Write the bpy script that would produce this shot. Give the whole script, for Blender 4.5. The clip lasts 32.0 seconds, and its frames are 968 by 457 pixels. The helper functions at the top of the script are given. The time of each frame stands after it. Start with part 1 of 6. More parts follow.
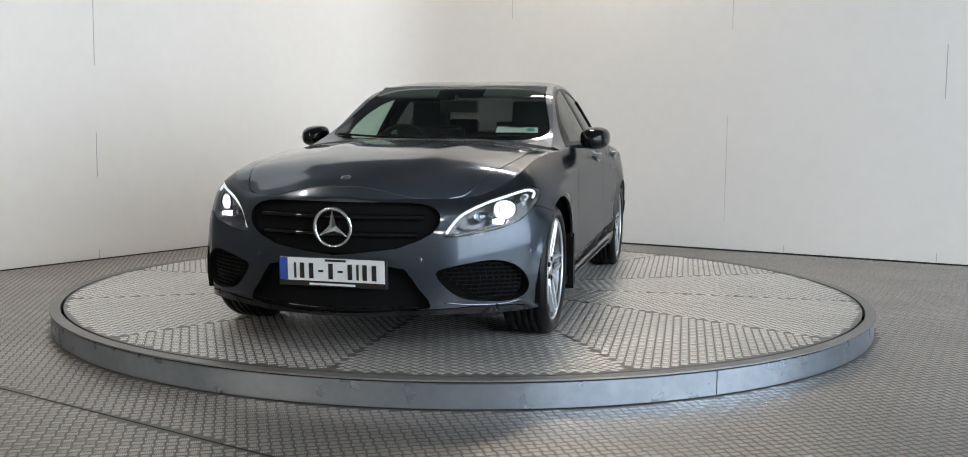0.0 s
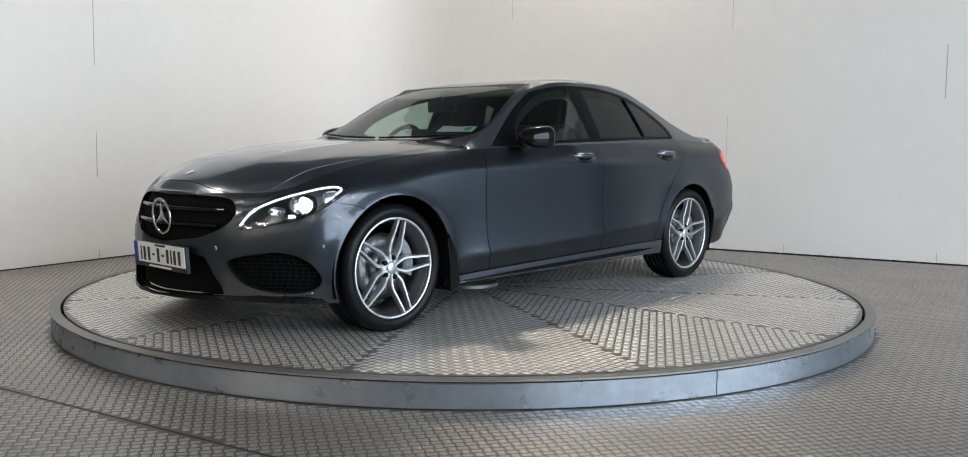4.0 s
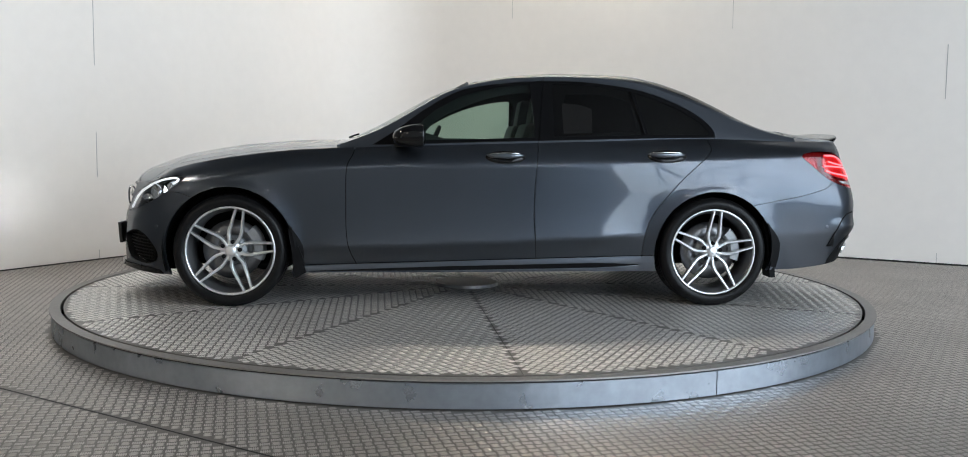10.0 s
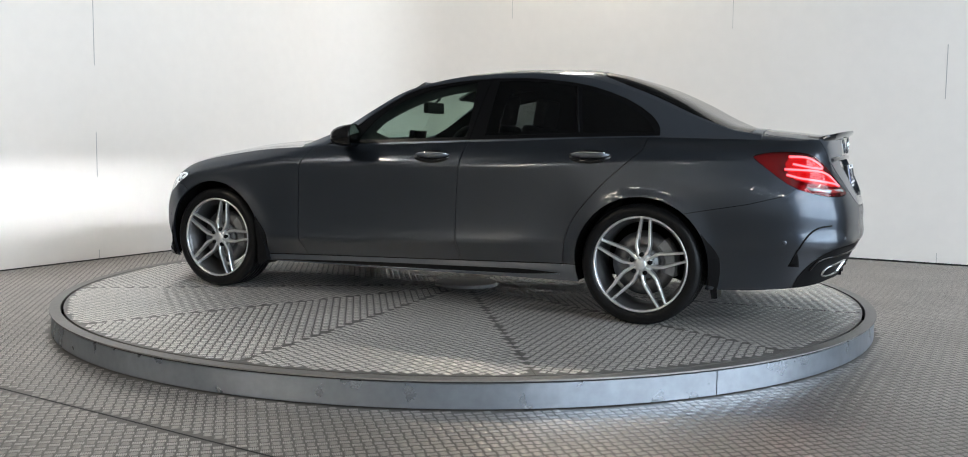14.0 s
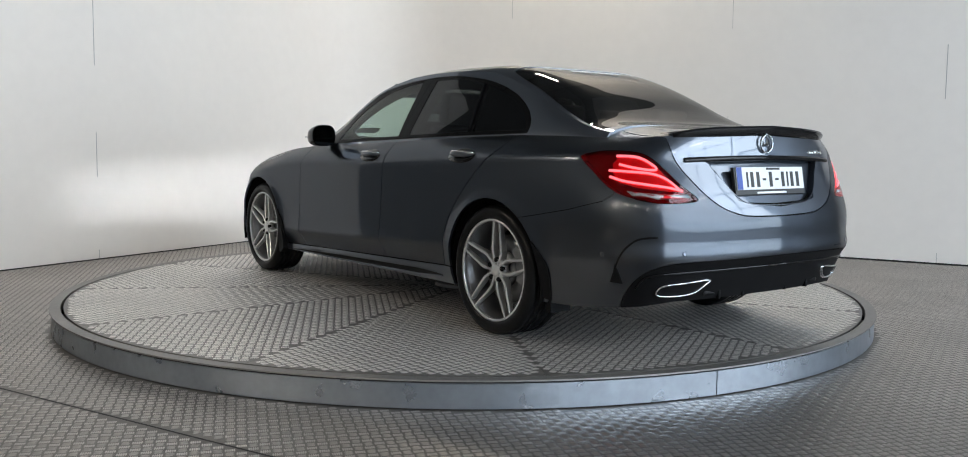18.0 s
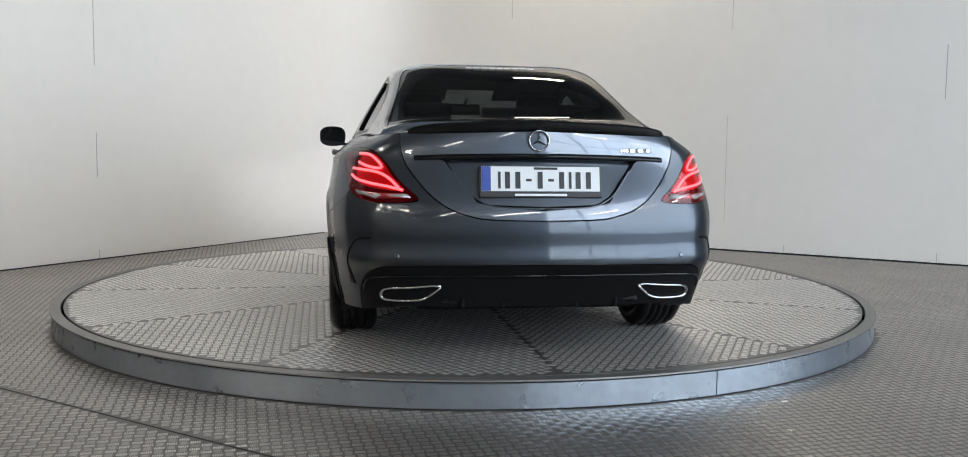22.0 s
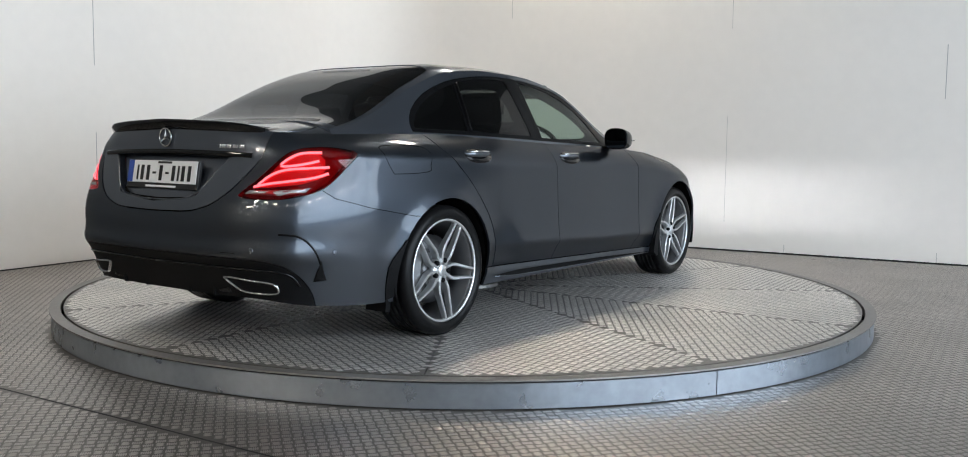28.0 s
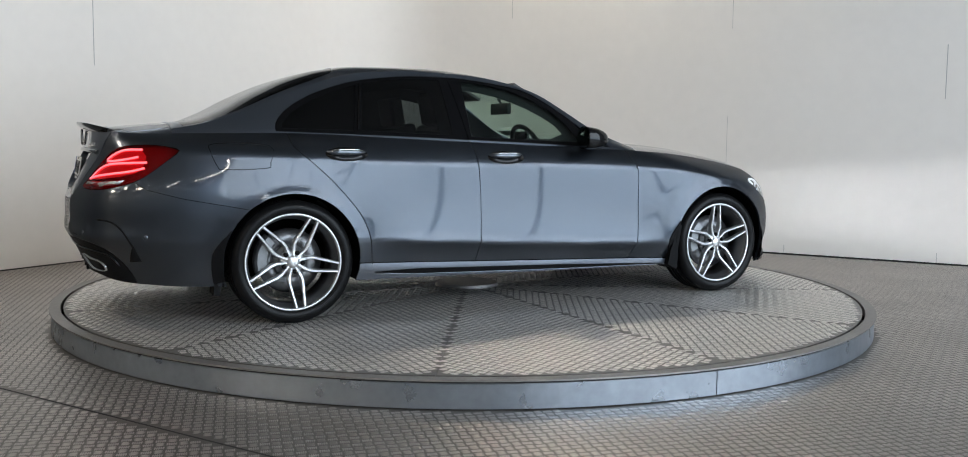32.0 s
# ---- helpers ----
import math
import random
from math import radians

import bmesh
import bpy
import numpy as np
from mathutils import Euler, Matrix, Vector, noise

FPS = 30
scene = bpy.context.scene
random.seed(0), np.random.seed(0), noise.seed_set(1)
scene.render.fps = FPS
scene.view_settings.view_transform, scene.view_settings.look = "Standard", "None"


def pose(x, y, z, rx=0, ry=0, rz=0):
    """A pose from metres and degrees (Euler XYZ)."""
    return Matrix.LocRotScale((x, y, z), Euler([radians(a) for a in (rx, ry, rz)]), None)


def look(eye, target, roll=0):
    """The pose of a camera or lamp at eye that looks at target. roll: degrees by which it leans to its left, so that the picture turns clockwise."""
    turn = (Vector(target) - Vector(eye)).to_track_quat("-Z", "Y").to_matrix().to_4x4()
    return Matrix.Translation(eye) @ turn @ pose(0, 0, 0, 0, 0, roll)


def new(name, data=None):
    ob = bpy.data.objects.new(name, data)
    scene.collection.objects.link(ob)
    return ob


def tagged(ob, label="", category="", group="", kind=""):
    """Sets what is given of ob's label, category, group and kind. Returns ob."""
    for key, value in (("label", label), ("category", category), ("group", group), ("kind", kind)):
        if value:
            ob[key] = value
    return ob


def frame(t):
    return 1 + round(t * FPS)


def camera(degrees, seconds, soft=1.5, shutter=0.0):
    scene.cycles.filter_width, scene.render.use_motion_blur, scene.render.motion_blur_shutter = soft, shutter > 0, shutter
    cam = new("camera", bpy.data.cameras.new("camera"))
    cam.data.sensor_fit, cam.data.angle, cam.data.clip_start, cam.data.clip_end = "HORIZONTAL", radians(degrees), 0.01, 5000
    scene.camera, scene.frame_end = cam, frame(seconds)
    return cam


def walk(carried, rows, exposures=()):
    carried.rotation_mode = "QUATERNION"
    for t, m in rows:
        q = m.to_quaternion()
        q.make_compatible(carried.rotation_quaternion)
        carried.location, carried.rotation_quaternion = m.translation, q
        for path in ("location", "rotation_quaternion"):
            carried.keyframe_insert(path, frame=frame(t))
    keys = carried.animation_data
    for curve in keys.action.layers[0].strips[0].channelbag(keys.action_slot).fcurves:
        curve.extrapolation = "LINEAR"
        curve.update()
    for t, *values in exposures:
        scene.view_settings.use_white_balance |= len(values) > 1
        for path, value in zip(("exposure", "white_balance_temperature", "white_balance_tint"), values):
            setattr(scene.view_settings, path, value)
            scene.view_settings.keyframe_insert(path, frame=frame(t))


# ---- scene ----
# One showroom corner: a car on a slowly turning plate-steel disc, seen by a camera that stands still.
SECONDS = 32.0
DISC_Z = 0.127            # top of the turntable above the floor
CAM = look((0, -6.2175, 1.0727), (0.1159, 0.0, 0.5106), 0.636)
cam = camera(55.54, SECONDS, soft=1.0)
walk(cam, [(0, CAM), (SECONDS, CAM)], exposures=[(0, -0.50), (9, -0.50), (11, -0.44), (12.2, -0.53), (13, -0.32), (14.2, -0.34), (17, -0.56), (20, -0.60), (24, -0.57), (28, -0.49), (30, -0.54), (SECONDS, -0.66)])

# ---- light ----
# room axes: U runs along the right-hand wall, V along the left-hand wall, from the corner behind the turntable
CORNER = Vector((-1.254, 5.71, 0))
DU = Vector((0.859, -0.512, 0)).normalized()
DV = Vector((-0.5075, -0.8616, 0)).normalized()
ROOM_U, ROOM_V, ROOM_H = 14.0, 15.0, 7.0
PANEL_H = 4.6             # top of the white wall panels


def room(u, v, z=0.0):
    return CORNER + DU * u + DV * v + Vector((0, 0, z))


world = bpy.data.worlds.new("world")
scene.world = world
world.use_nodes = True
sky = world.node_tree.nodes.new("ShaderNodeTexSky")
sky.sky_type, sky.sun_disc = "NISHITA", False
sky.sun_elevation, sky.sun_rotation = radians(38), radians(200)
world.node_tree.links.new(sky.outputs[0], world.node_tree.nodes["Background"].inputs[0])
world.node_tree.nodes["Background"].inputs[1].default_value = 0.12


def area_lamp(name, place, towards, sx, sy, power, colour):
    data = bpy.data.lights.new(name, "AREA")
    data.shape, data.size, data.size_y, data.energy, data.color = "RECTANGLE", sx, sy, power, colour
    ob = new(name, data)
    ob.matrix_world = look(place, towards)
    return ob


SKYLIGHT, YARDLIGHT = (0.77, 0.885, 1.0), (0.69, 0.84, 1.0)
# sky over the yard, and the dimmer yard itself, in the glazed wall
area_lamp("east_sky", room(ROOM_U + 0.35, 6.9, 4.35), room(0, 6.9, 4.35), 12.7, 4.5, 1700, SKYLIGHT)
area_lamp("east_yard", room(ROOM_U + 0.35, 6.9, 1.12), room(0, 6.9, 1.12), 12.7, 1.9, 680, YARDLIGHT)
# ---- materials ----
def socket(node, name):
    return node.inputs[name]


def material(name, colour, rough=0.5, metal=0.0, grain=0.0, grain_scale=60.0, stain=0.0, stain_scale=2.0, bump=0.0, bump_scale=200.0,
             coat=0.0, spec=0.5, emit=None, power=0.0, rough_var=0.0, stretch=(1, 1, 1)):
    m = bpy.data.materials.new(name)
    m.use_nodes = True
    nt = m.node_tree
    b = nt.nodes["Principled BSDF"]
    b.inputs["Base Color"].default_value = (*colour, 1)
    b.inputs["Roughness"].default_value = rough
    b.inputs["Metallic"].default_value = metal
    b.inputs["Specular IOR Level"].default_value = spec
    b.inputs["Coat Weight"].default_value = coat
    b.inputs["Coat Roughness"].default_value = 0.03
    if emit:
        b.inputs["Emission Color"].default_value = (*emit, 1)
        b.inputs["Emission Strength"].default_value = power
    link = nt.links.new
    coords = nt.nodes.new("ShaderNodeTexCoord")
    place = nt.nodes.new("ShaderNodeMapping")
    place.inputs["Scale"].default_value = stretch
    link(coords.outputs["Object"], place.inputs["Vector"])

    def noise_at(scale, detail=4):
        n = nt.nodes.new("ShaderNodeTexNoise")
        n.inputs["Scale"].default_value, n.inputs["Detail"].default_value = scale, detail
        link(place.outputs[0], n.inputs["Vector"])
        return n

    out = None
    for amount, scale in ((grain, grain_scale), (stain, stain_scale)):
        if amount:
            n = noise_at(scale)
            ramp = nt.nodes.new("ShaderNodeMapRange")
            ramp.inputs["From Min"].default_value, ramp.inputs["From Max"].default_value = 0.3, 0.7
            ramp.inputs["To Min"].default_value, ramp.inputs["To Max"].default_value = 1 - amount, 1 + amount
            link(n.outputs["Fac"], ramp.inputs["Value"])
            if out is None:
                out = ramp.outputs[0]
            else:
                mul = nt.nodes.new("ShaderNodeMath")
                mul.operation = "MULTIPLY"
                link(out, mul.inputs[0]), link(ramp.outputs[0], mul.inputs[1])
                out = mul.outputs[0]
    if out is not None:
        mix = nt.nodes.new("ShaderNodeVectorMath")
        mix.operation = "SCALE"
        mix.inputs[0].default_value = colour
        link(out, mix.inputs["Scale"])
        link(mix.outputs[0], b.inputs["Base Color"])
    if rough_var:
        n = noise_at(stain_scale * 2.3)
        ramp = nt.nodes.new("ShaderNodeMapRange")
        ramp.inputs["To Min"].default_value, ramp.inputs["To Max"].default_value = max(0.02, rough - rough_var), min(1, rough + rough_var)
        link(n.outputs["Fac"], ramp.inputs["Value"])
        link(ramp.outputs[0], b.inputs["Roughness"])
    if bump:
        n = noise_at(bump_scale, 3)
        bp = nt.nodes.new("ShaderNodeBump")
        bp.inputs["Strength"].default_value, bp.inputs["Distance"].default_value = bump, 0.002
        link(n.outputs["Fac"], bp.inputs["Height"])
        link(bp.outputs[0], b.inputs["Normal"])
    return m


WALL = material("white_wall_paint", (0.83, 0.785, 0.738), 0.62, grain=0.012, grain_scale=9, stain=0.02, stain_scale=0.6, bump=0.05, bump_scale=30)
CEILING = material("grey_roof_deck", (0.20, 0.198, 0.195), 0.8, stain=0.03)
# darkens walls out of view, so steel, paint and glass reflect less white
DARK_WALL = material("unseen_dark_wall", (0.13, 0.128, 0.125), 0.7, stain=0.1, stain_scale=0.7)
STEEL_PLATE = material("tread_plate_steel", (0.195, 0.182, 0.169), 0.38, metal=0.6, grain=0.10, grain_scale=45, stain=0.12, stain_scale=1.6, rough_var=0.06)
STEEL_BAR = material("worn_tread_bar", (0.88, 0.85, 0.82), 0.38, metal=0.72, grain=0.08, grain_scale=30, stain=0.1, stain_scale=1.2)
FLOOR_PLATE = material("floor_plate_steel", (0.168, 0.152, 0.139), 0.42, metal=0.65, grain=0.10, grain_scale=45, stain=0.14, stain_scale=1.3, rough_var=0.06)
FLOOR_BAR = material("floor_tread_bar", (0.54, 0.505, 0.475), 0.30, metal=0.85, grain=0.12, grain_scale=30, stain=0.14, stain_scale=1.1, rough_var=0.06)
# the skirt's blue tint stands in for reflected daylight
SKIRT = material("galvanised_skirt", (0.33, 0.37, 0.42), 0.3, metal=0.85, grain=0.06, grain_scale=25, stain=0.12, stain_scale=3.0, rough_var=0.1)
RIM_STEEL = material("ring_steel", (0.28, 0.27, 0.26), 0.45, metal=0.7, grain=0.1, grain_scale=40, stain=0.1, stain_scale=2)
SEAM = material("seam_black", (0.015, 0.014, 0.013), 0.8)
SCREW = material("screw_zinc", (0.5, 0.5, 0.5), 0.3, metal=1.0)
SOUTH_WALL = material("grey_rear_wall", (0.34, 0.335, 0.325), 0.7, stain=0.05, stain_scale=0.7)
MULLION = material("window_frame_grey", (0.16, 0.165, 0.17), 0.45)
SPOT_GLOW = material("corner_lamp_diffuser", (0.8, 0.8, 0.8), 0.6, emit=(1.0, 0.90, 0.75), power=220)
STRIP_GLOW = material("strip_lamp_diffuser", (0.8, 0.8, 0.8), 0.6, emit=(1.0, 0.95, 0.88), power=60)
LAMP_GLOW = material("lamp_diffuser", (0.8, 0.8, 0.8), 0.6, emit=(1.0, 0.90, 0.75), power=88)
# ---- mesh helpers ----
def mesh_from(name, verts, faces, mat, smooth=False):
    me = bpy.data.meshes.new(name)
    me.from_pydata([tuple(v) for v in verts], [], [tuple(f) for f in faces])
    me.materials.append(mat)
    if smooth:
        me.polygons.foreach_set("use_smooth", [True] * len(me.polygons))
    me.update()
    return me


def part(name, bm, mat, parent, label=""):
    """Links a bmesh as one mesh under a thing or a part."""
    me = bpy.data.meshes.new(name)
    bm.to_mesh(me)
    bm.free()
    me.materials.append(mat)
    ob = new(name, me)
    ob.parent = parent
    if label:
        ob["label"] = label
    return ob


def box_bm(cx, cy, cz, sx, sy, sz, bevel=0.0, rz=0.0, bm=None):
    bm = bm or bmesh.new()
    m = pose(cx, cy, cz, 0, 0, rz) @ Matrix.Diagonal((sx, sy, sz, 1))
    made = bmesh.ops.create_cube(bm, size=1, matrix=m)["verts"]
    if bevel:
        edges = list({e for v in made for e in v.link_edges})
        bmesh.ops.bevel(bm, geom=edges, offset=bevel, segments=2, affect="EDGES", profile=0.5)
    return bm


def extruded(outline, depth, lift=0.0):
    """A slab of an outline of (x, y) points, from lift up to lift + depth."""
    bm = bmesh.new()
    low = [bm.verts.new((x, y, lift)) for x, y in outline]
    f = bm.faces.new(low)
    up = bmesh.ops.extrude_face_region(bm, geom=[f])["geom"]
    bmesh.ops.translate(bm, vec=(0, 0, depth), verts=[v for v in up if isinstance(v, bmesh.types.BMVert)])
    bmesh.ops.recalc_face_normals(bm, faces=bm.faces[:])
    return bm


def wall_slab(name, a, b, z0, z1, thick, mat, label, category="wall"):
    """An upright slab from a to b, thickened to the right of a to b."""
    d = (b - a).normalized()
    n = Vector((d.y, -d.x, 0))
    pts = [a, b, b + n * thick, a + n * thick]
    bm = extruded([(p.x, p.y) for p in pts], z1 - z0, z0)
    ob = part(name, bm, mat, None)
    return tagged(ob, label, category, kind="structure")


# ---- the room ----
def build_room():
    floor = mesh_from("floor", [room(-0.4, -0.4), room(ROOM_U + 0.4, -0.4), room(ROOM_U + 0.4, ROOM_V + 0.4), room(-0.4, ROOM_V + 0.4)], [(3, 2, 1, 0)], FLOOR_PLATE)
    tagged(new("floor", floor), "worn grey five-bar tread plate steel floor", "floor", kind="structure")
    ground = mesh_from("ground", [(-400, -400, -0.06), (400, -400, -0.06), (400, 400, -0.06), (-400, 400, -0.06)], [(0, 1, 2, 3)], material("asphalt", (0.05, 0.05, 0.05), 0.9, grain=0.2))
    tagged(new("ground", ground), "dark asphalt yard outside the showroom", "ground", kind="structure")
    # the two white walls, joined by a rounded inner corner
    r, n = 1.0, 18
    left_a, left_b = room(0, ROOM_V), room(0, r)
    wall_slab("wall_west", left_b, room(0, 5.4), 0, PANEL_H, 0.16, WALL, "plain white painted panel wall behind the turntable")
    # out of view; dark to cut white reflection and bounce on the left
    wall_slab("wall_west_far", room(0, 5.4), left_a, 0, ROOM_H, 0.16, DARK_WALL, "unseen side wall, made dark for the reflections")
    wall_slab("wall_north", room(9.5, 0), room(r, 0), 0, PANEL_H, 0.16, WALL, "plain white painted panel wall with fine joints")
    # bay out of view, added to block window light grazing the north wall
    wall_slab("wall_shading_bay", room(ROOM_U, 0.4), room(9.5, 0.4), 0, ROOM_H, 0.16, DARK_WALL, "unseen dark bay added to shade the right wall from the windows")
    wall_slab("wall_shading_return", room(9.5, 0.4), room(9.5, 0), 0, ROOM_H, 0.16, DARK_WALL, "unseen dark return of the added shading bay")
    # bands above sight, dark so that the rear window reflects dark
    wall_slab("wall_west_upper", left_b, room(0, 5.4), PANEL_H, ROOM_H, 0.16, DARK_WALL, "unseen wall band over the white panels, made dark for reflections")
    wall_slab("wall_north_upper", room(9.5, 0), room(r, 0), PANEL_H, ROOM_H, 0.16, DARK_WALL, "unseen wall band over the white panels, made dark for reflections")
    verts, faces = [], []
    for i in range(n + 1):
        a = math.pi / 2 * i / n
        for off in (0.0, 0.16):
            q = room(r - (r + off) * math.cos(a), r - (r + off) * math.sin(a))
            verts += [(q.x, q.y, 0), (q.x, q.y, ROOM_H)]
    for i in range(n):
        k = 4 * i
        faces += [(k, k + 4, k + 5, k + 1), (k + 2, k + 3, k + 7, k + 6)]
    for name, z0, z1, mat, lab in (("wall_corner", 0, PANEL_H, WALL, "rounded white inner corner of the panel wall"), ("wall_corner_upper", PANEL_H, ROOM_H, DARK_WALL, "unseen rounded corner over the white panels, made dark for reflections")):
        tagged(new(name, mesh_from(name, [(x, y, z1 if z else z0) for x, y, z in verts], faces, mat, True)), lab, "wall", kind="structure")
    wall_slab("wall_south", room(0, ROOM_V), room(ROOM_U, ROOM_V), 0, ROOM_H, 0.16, SOUTH_WALL, "dim painted rear wall of the showroom")
    ceil = part("ceiling", box_bm(0, 0, 0, 1, 1, 1), CEILING, None)
    q = [room(-0.3, -0.3), room(ROOM_U + 0.3, -0.3), room(ROOM_U + 0.3, ROOM_V + 0.3), room(-0.3, ROOM_V + 0.3)]
    ceil.data = mesh_from("ceiling", [(p.x, p.y, ROOM_H) for p in q] + [(p.x, p.y, ROOM_H + 0.2) for p in q], [(0, 1, 2, 3), (7, 6, 5, 4), (0, 4, 5, 1), (1, 5, 6, 2), (2, 6, 7, 3), (3, 7, 4, 0)], CEILING)
    tagged(ceil, "plain dark grey showroom ceiling", "ceiling", kind="structure")


build_room()


def wall_point(u, z, north=True):
    return room(u, 0.0, z) if north else room(0.0, u, z)


def build_wall_details():
    """Fine panel joints, a window wall with mullions, ceiling lights."""
    for north, u, z0, z1, w in ((True, 2.05, 2.55, 3.2, 0.003), (True, 4.62, 2.3, 3.2, 0.003), (True, 5.22, 0.0, 0.10, 0.004), (True, 6.62, 0.0, 0.11, 0.004), (True, 6.62, 1.55, 2.05, 0.006), (True, 4.6, 0.3, 1.4, 0.0025),
                                (False, 4.12, 1.75, 2.45, 0.006), (False, 4.12, 0.75, 1.15, 0.006), (False, 4.12, 0.0, 0.09, 0.004)):
        a = wall_point(u, 0, north)
        d, n = (DU, DV) if north else (DV, DU)
        bm = extruded([tuple((a + d * s + n * t).xy) for s, t in ((-w / 2, -0.003), (w / 2, -0.003), (w / 2, 0.0016), (-w / 2, 0.0016))], z1 - z0, z0)
        tagged(part("wall_joint", bm, material("joint_grey", (0.36, 0.35, 0.34), 0.8) if "joint_grey" not in bpy.data.materials else bpy.data.materials["joint_grey"], None), "fine upright joint between white wall panels", "wall joint", kind="structure")
    # a dark gap under the right-hand wall
    for north, far in ((True, ROOM_U), (False, ROOM_V)):
        d, n = (DU, DV) if north else (DV, DU)
        a = room(0.65, 0) if north else room(0, 0.65)
        h = 0.016 if north else 0.009
        bm = extruded([tuple((a + d * s + n * t).xy) for s, t in ((0, -0.01), (far - 0.7, -0.01), (far - 0.7, 0.003), (0, 0.003))], h, 0.0)
        tagged(part("baseboard", bm, SEAM, None), "thin dark gap along the foot of the wall", "skirting", kind="structure")
    # the glazed wall
    low = 0.12
    wall_slab("wall_east_head", room(ROOM_U, ROOM_V), room(ROOM_U, 0), 6.6, ROOM_H, -0.2, DARK_WALL, "dark wall band over the showroom windows")
    wall_slab("wall_east", room(ROOM_U, 0.5), room(ROOM_U, 0), 0, 6.6, -0.2, DARK_WALL, "dim painted wall beside the showroom windows")
    wall_slab("wall_east_end", room(ROOM_U, ROOM_V), room(ROOM_U, 13.3), 0, 6.6, -0.2, DARK_WALL, "dim painted wall at the end of the showroom windows")
    for name, at, d, length, n, high in (("window_1", room(ROOM_U + 0.06, 0.5), DV, 12.8, 8, 6.6),):
        glazed = tagged(new(name), "tall grey-framed showroom glazing down to the floor", "window", kind="structure")
        turn = math.degrees(math.atan2(d.y, d.x))
        for k in range(n + 1):
            p = at + d * (length * k / n)
            part("mullion", box_bm(p.x, p.y, (low + high) / 2, 0.07, 0.10, high - low, 0.004, turn), MULLION, glazed)
        p = at + d * (length / 2)
        for z in [low + 0.03, high - 0.03] + [q for q in (2.1, 3.6, 5.1) if q < high - 0.2]:
            part("transom", box_bm(p.x, p.y, z, length, 0.08, 0.06, 0.004, turn), MULLION, glazed)
        part("sill", box_bm(p.x, p.y, low / 2, length, 0.16, low, 0.004, turn), MULLION, glazed)


build_wall_details()


def ceiling_light(u, v, length, width, along_u, mat, z=4.15):
    p = room(u, v)
    d = DU if along_u else DV
    turn = math.degrees(math.atan2(d.y, d.x))
    lamp = tagged(new("ceiling_light"), "slim lit strip light hung under the ceiling, some added as fill", "ceiling light", "ceiling strip lights")
    lamp.location = (p.x, p.y, z)
    part("housing", box_bm(0, 0, 0.03, length + 0.04, width + 0.03, 0.05, 0.006, turn), MULLION, lamp)
    part("diffuser", box_bm(0, 0, 0.0, length, width, 0.016, 0.004, turn), mat, lamp, "glowing white diffuser")
    for s in (-0.4, 0.4):
        e = d * (length * s)
        part("hanger", box_bm(e.x, e.y, (ROOM_H - z) / 2 + 0.02, 0.012, 0.012, ROOM_H - z - 0.04), MULLION, lamp)


# (1.5, 8.0) and (1.2, 14.3) are added fill for left side and rear wall
for _u, _v, _along in ((1.5, 8.0, False), (2.2, 13.2, True), (3.9, 13.2, True), (5.8, 13.2, True), (1.2, 14.3, True)):
    ceiling_light(_u, _v, 0.6 if 13 < _v < 14 else 1.0, 0.35, _along, LAMP_GLOW)
ceiling_light(3.2, 0.9, 0.7, 0.2, True, SPOT_GLOW, 5.2)
for _u, _v in ((12.6, 4.6), (12.3, 7.2), (12.0, 9.4), (10.6, 11.4), (8.8, 13.0)):
    ceiling_light(_u, _v, 1.5, 0.12, False, STRIP_GLOW, 4.3)


# ---- the turntable ----
R_DISC, R_RING = 2.503, 2.575


def ring_bm(profile, n=192, a0=0.0, a1=2 * math.pi):
    """Turns a closed profile of (radius, z) points about the axis, from a0 to a1."""
    bm = bmesh.new()
    full = abs(a1 - a0 - 2 * math.pi) < 1e-6
    rings = []
    for i in range(n if full else n + 1):
        a = a0 + (a1 - a0) * i / n
        rings.append([bm.verts.new((r * math.cos(a), r * math.sin(a), z)) for r, z in profile])
    m = len(profile)
    for i in range(n):
        p, q = rings[i], rings[(i + 1) % len(rings)]
        for j in range(m):
            bm.faces.new((p[j], q[j], q[(j + 1) % m], p[(j + 1) % m]))
    if not full:
        bm.faces.new(rings[0][::-1]), bm.faces.new(rings[-1])
    bmesh.ops.recalc_face_normals(bm, faces=bm.faces[:])
    return bm


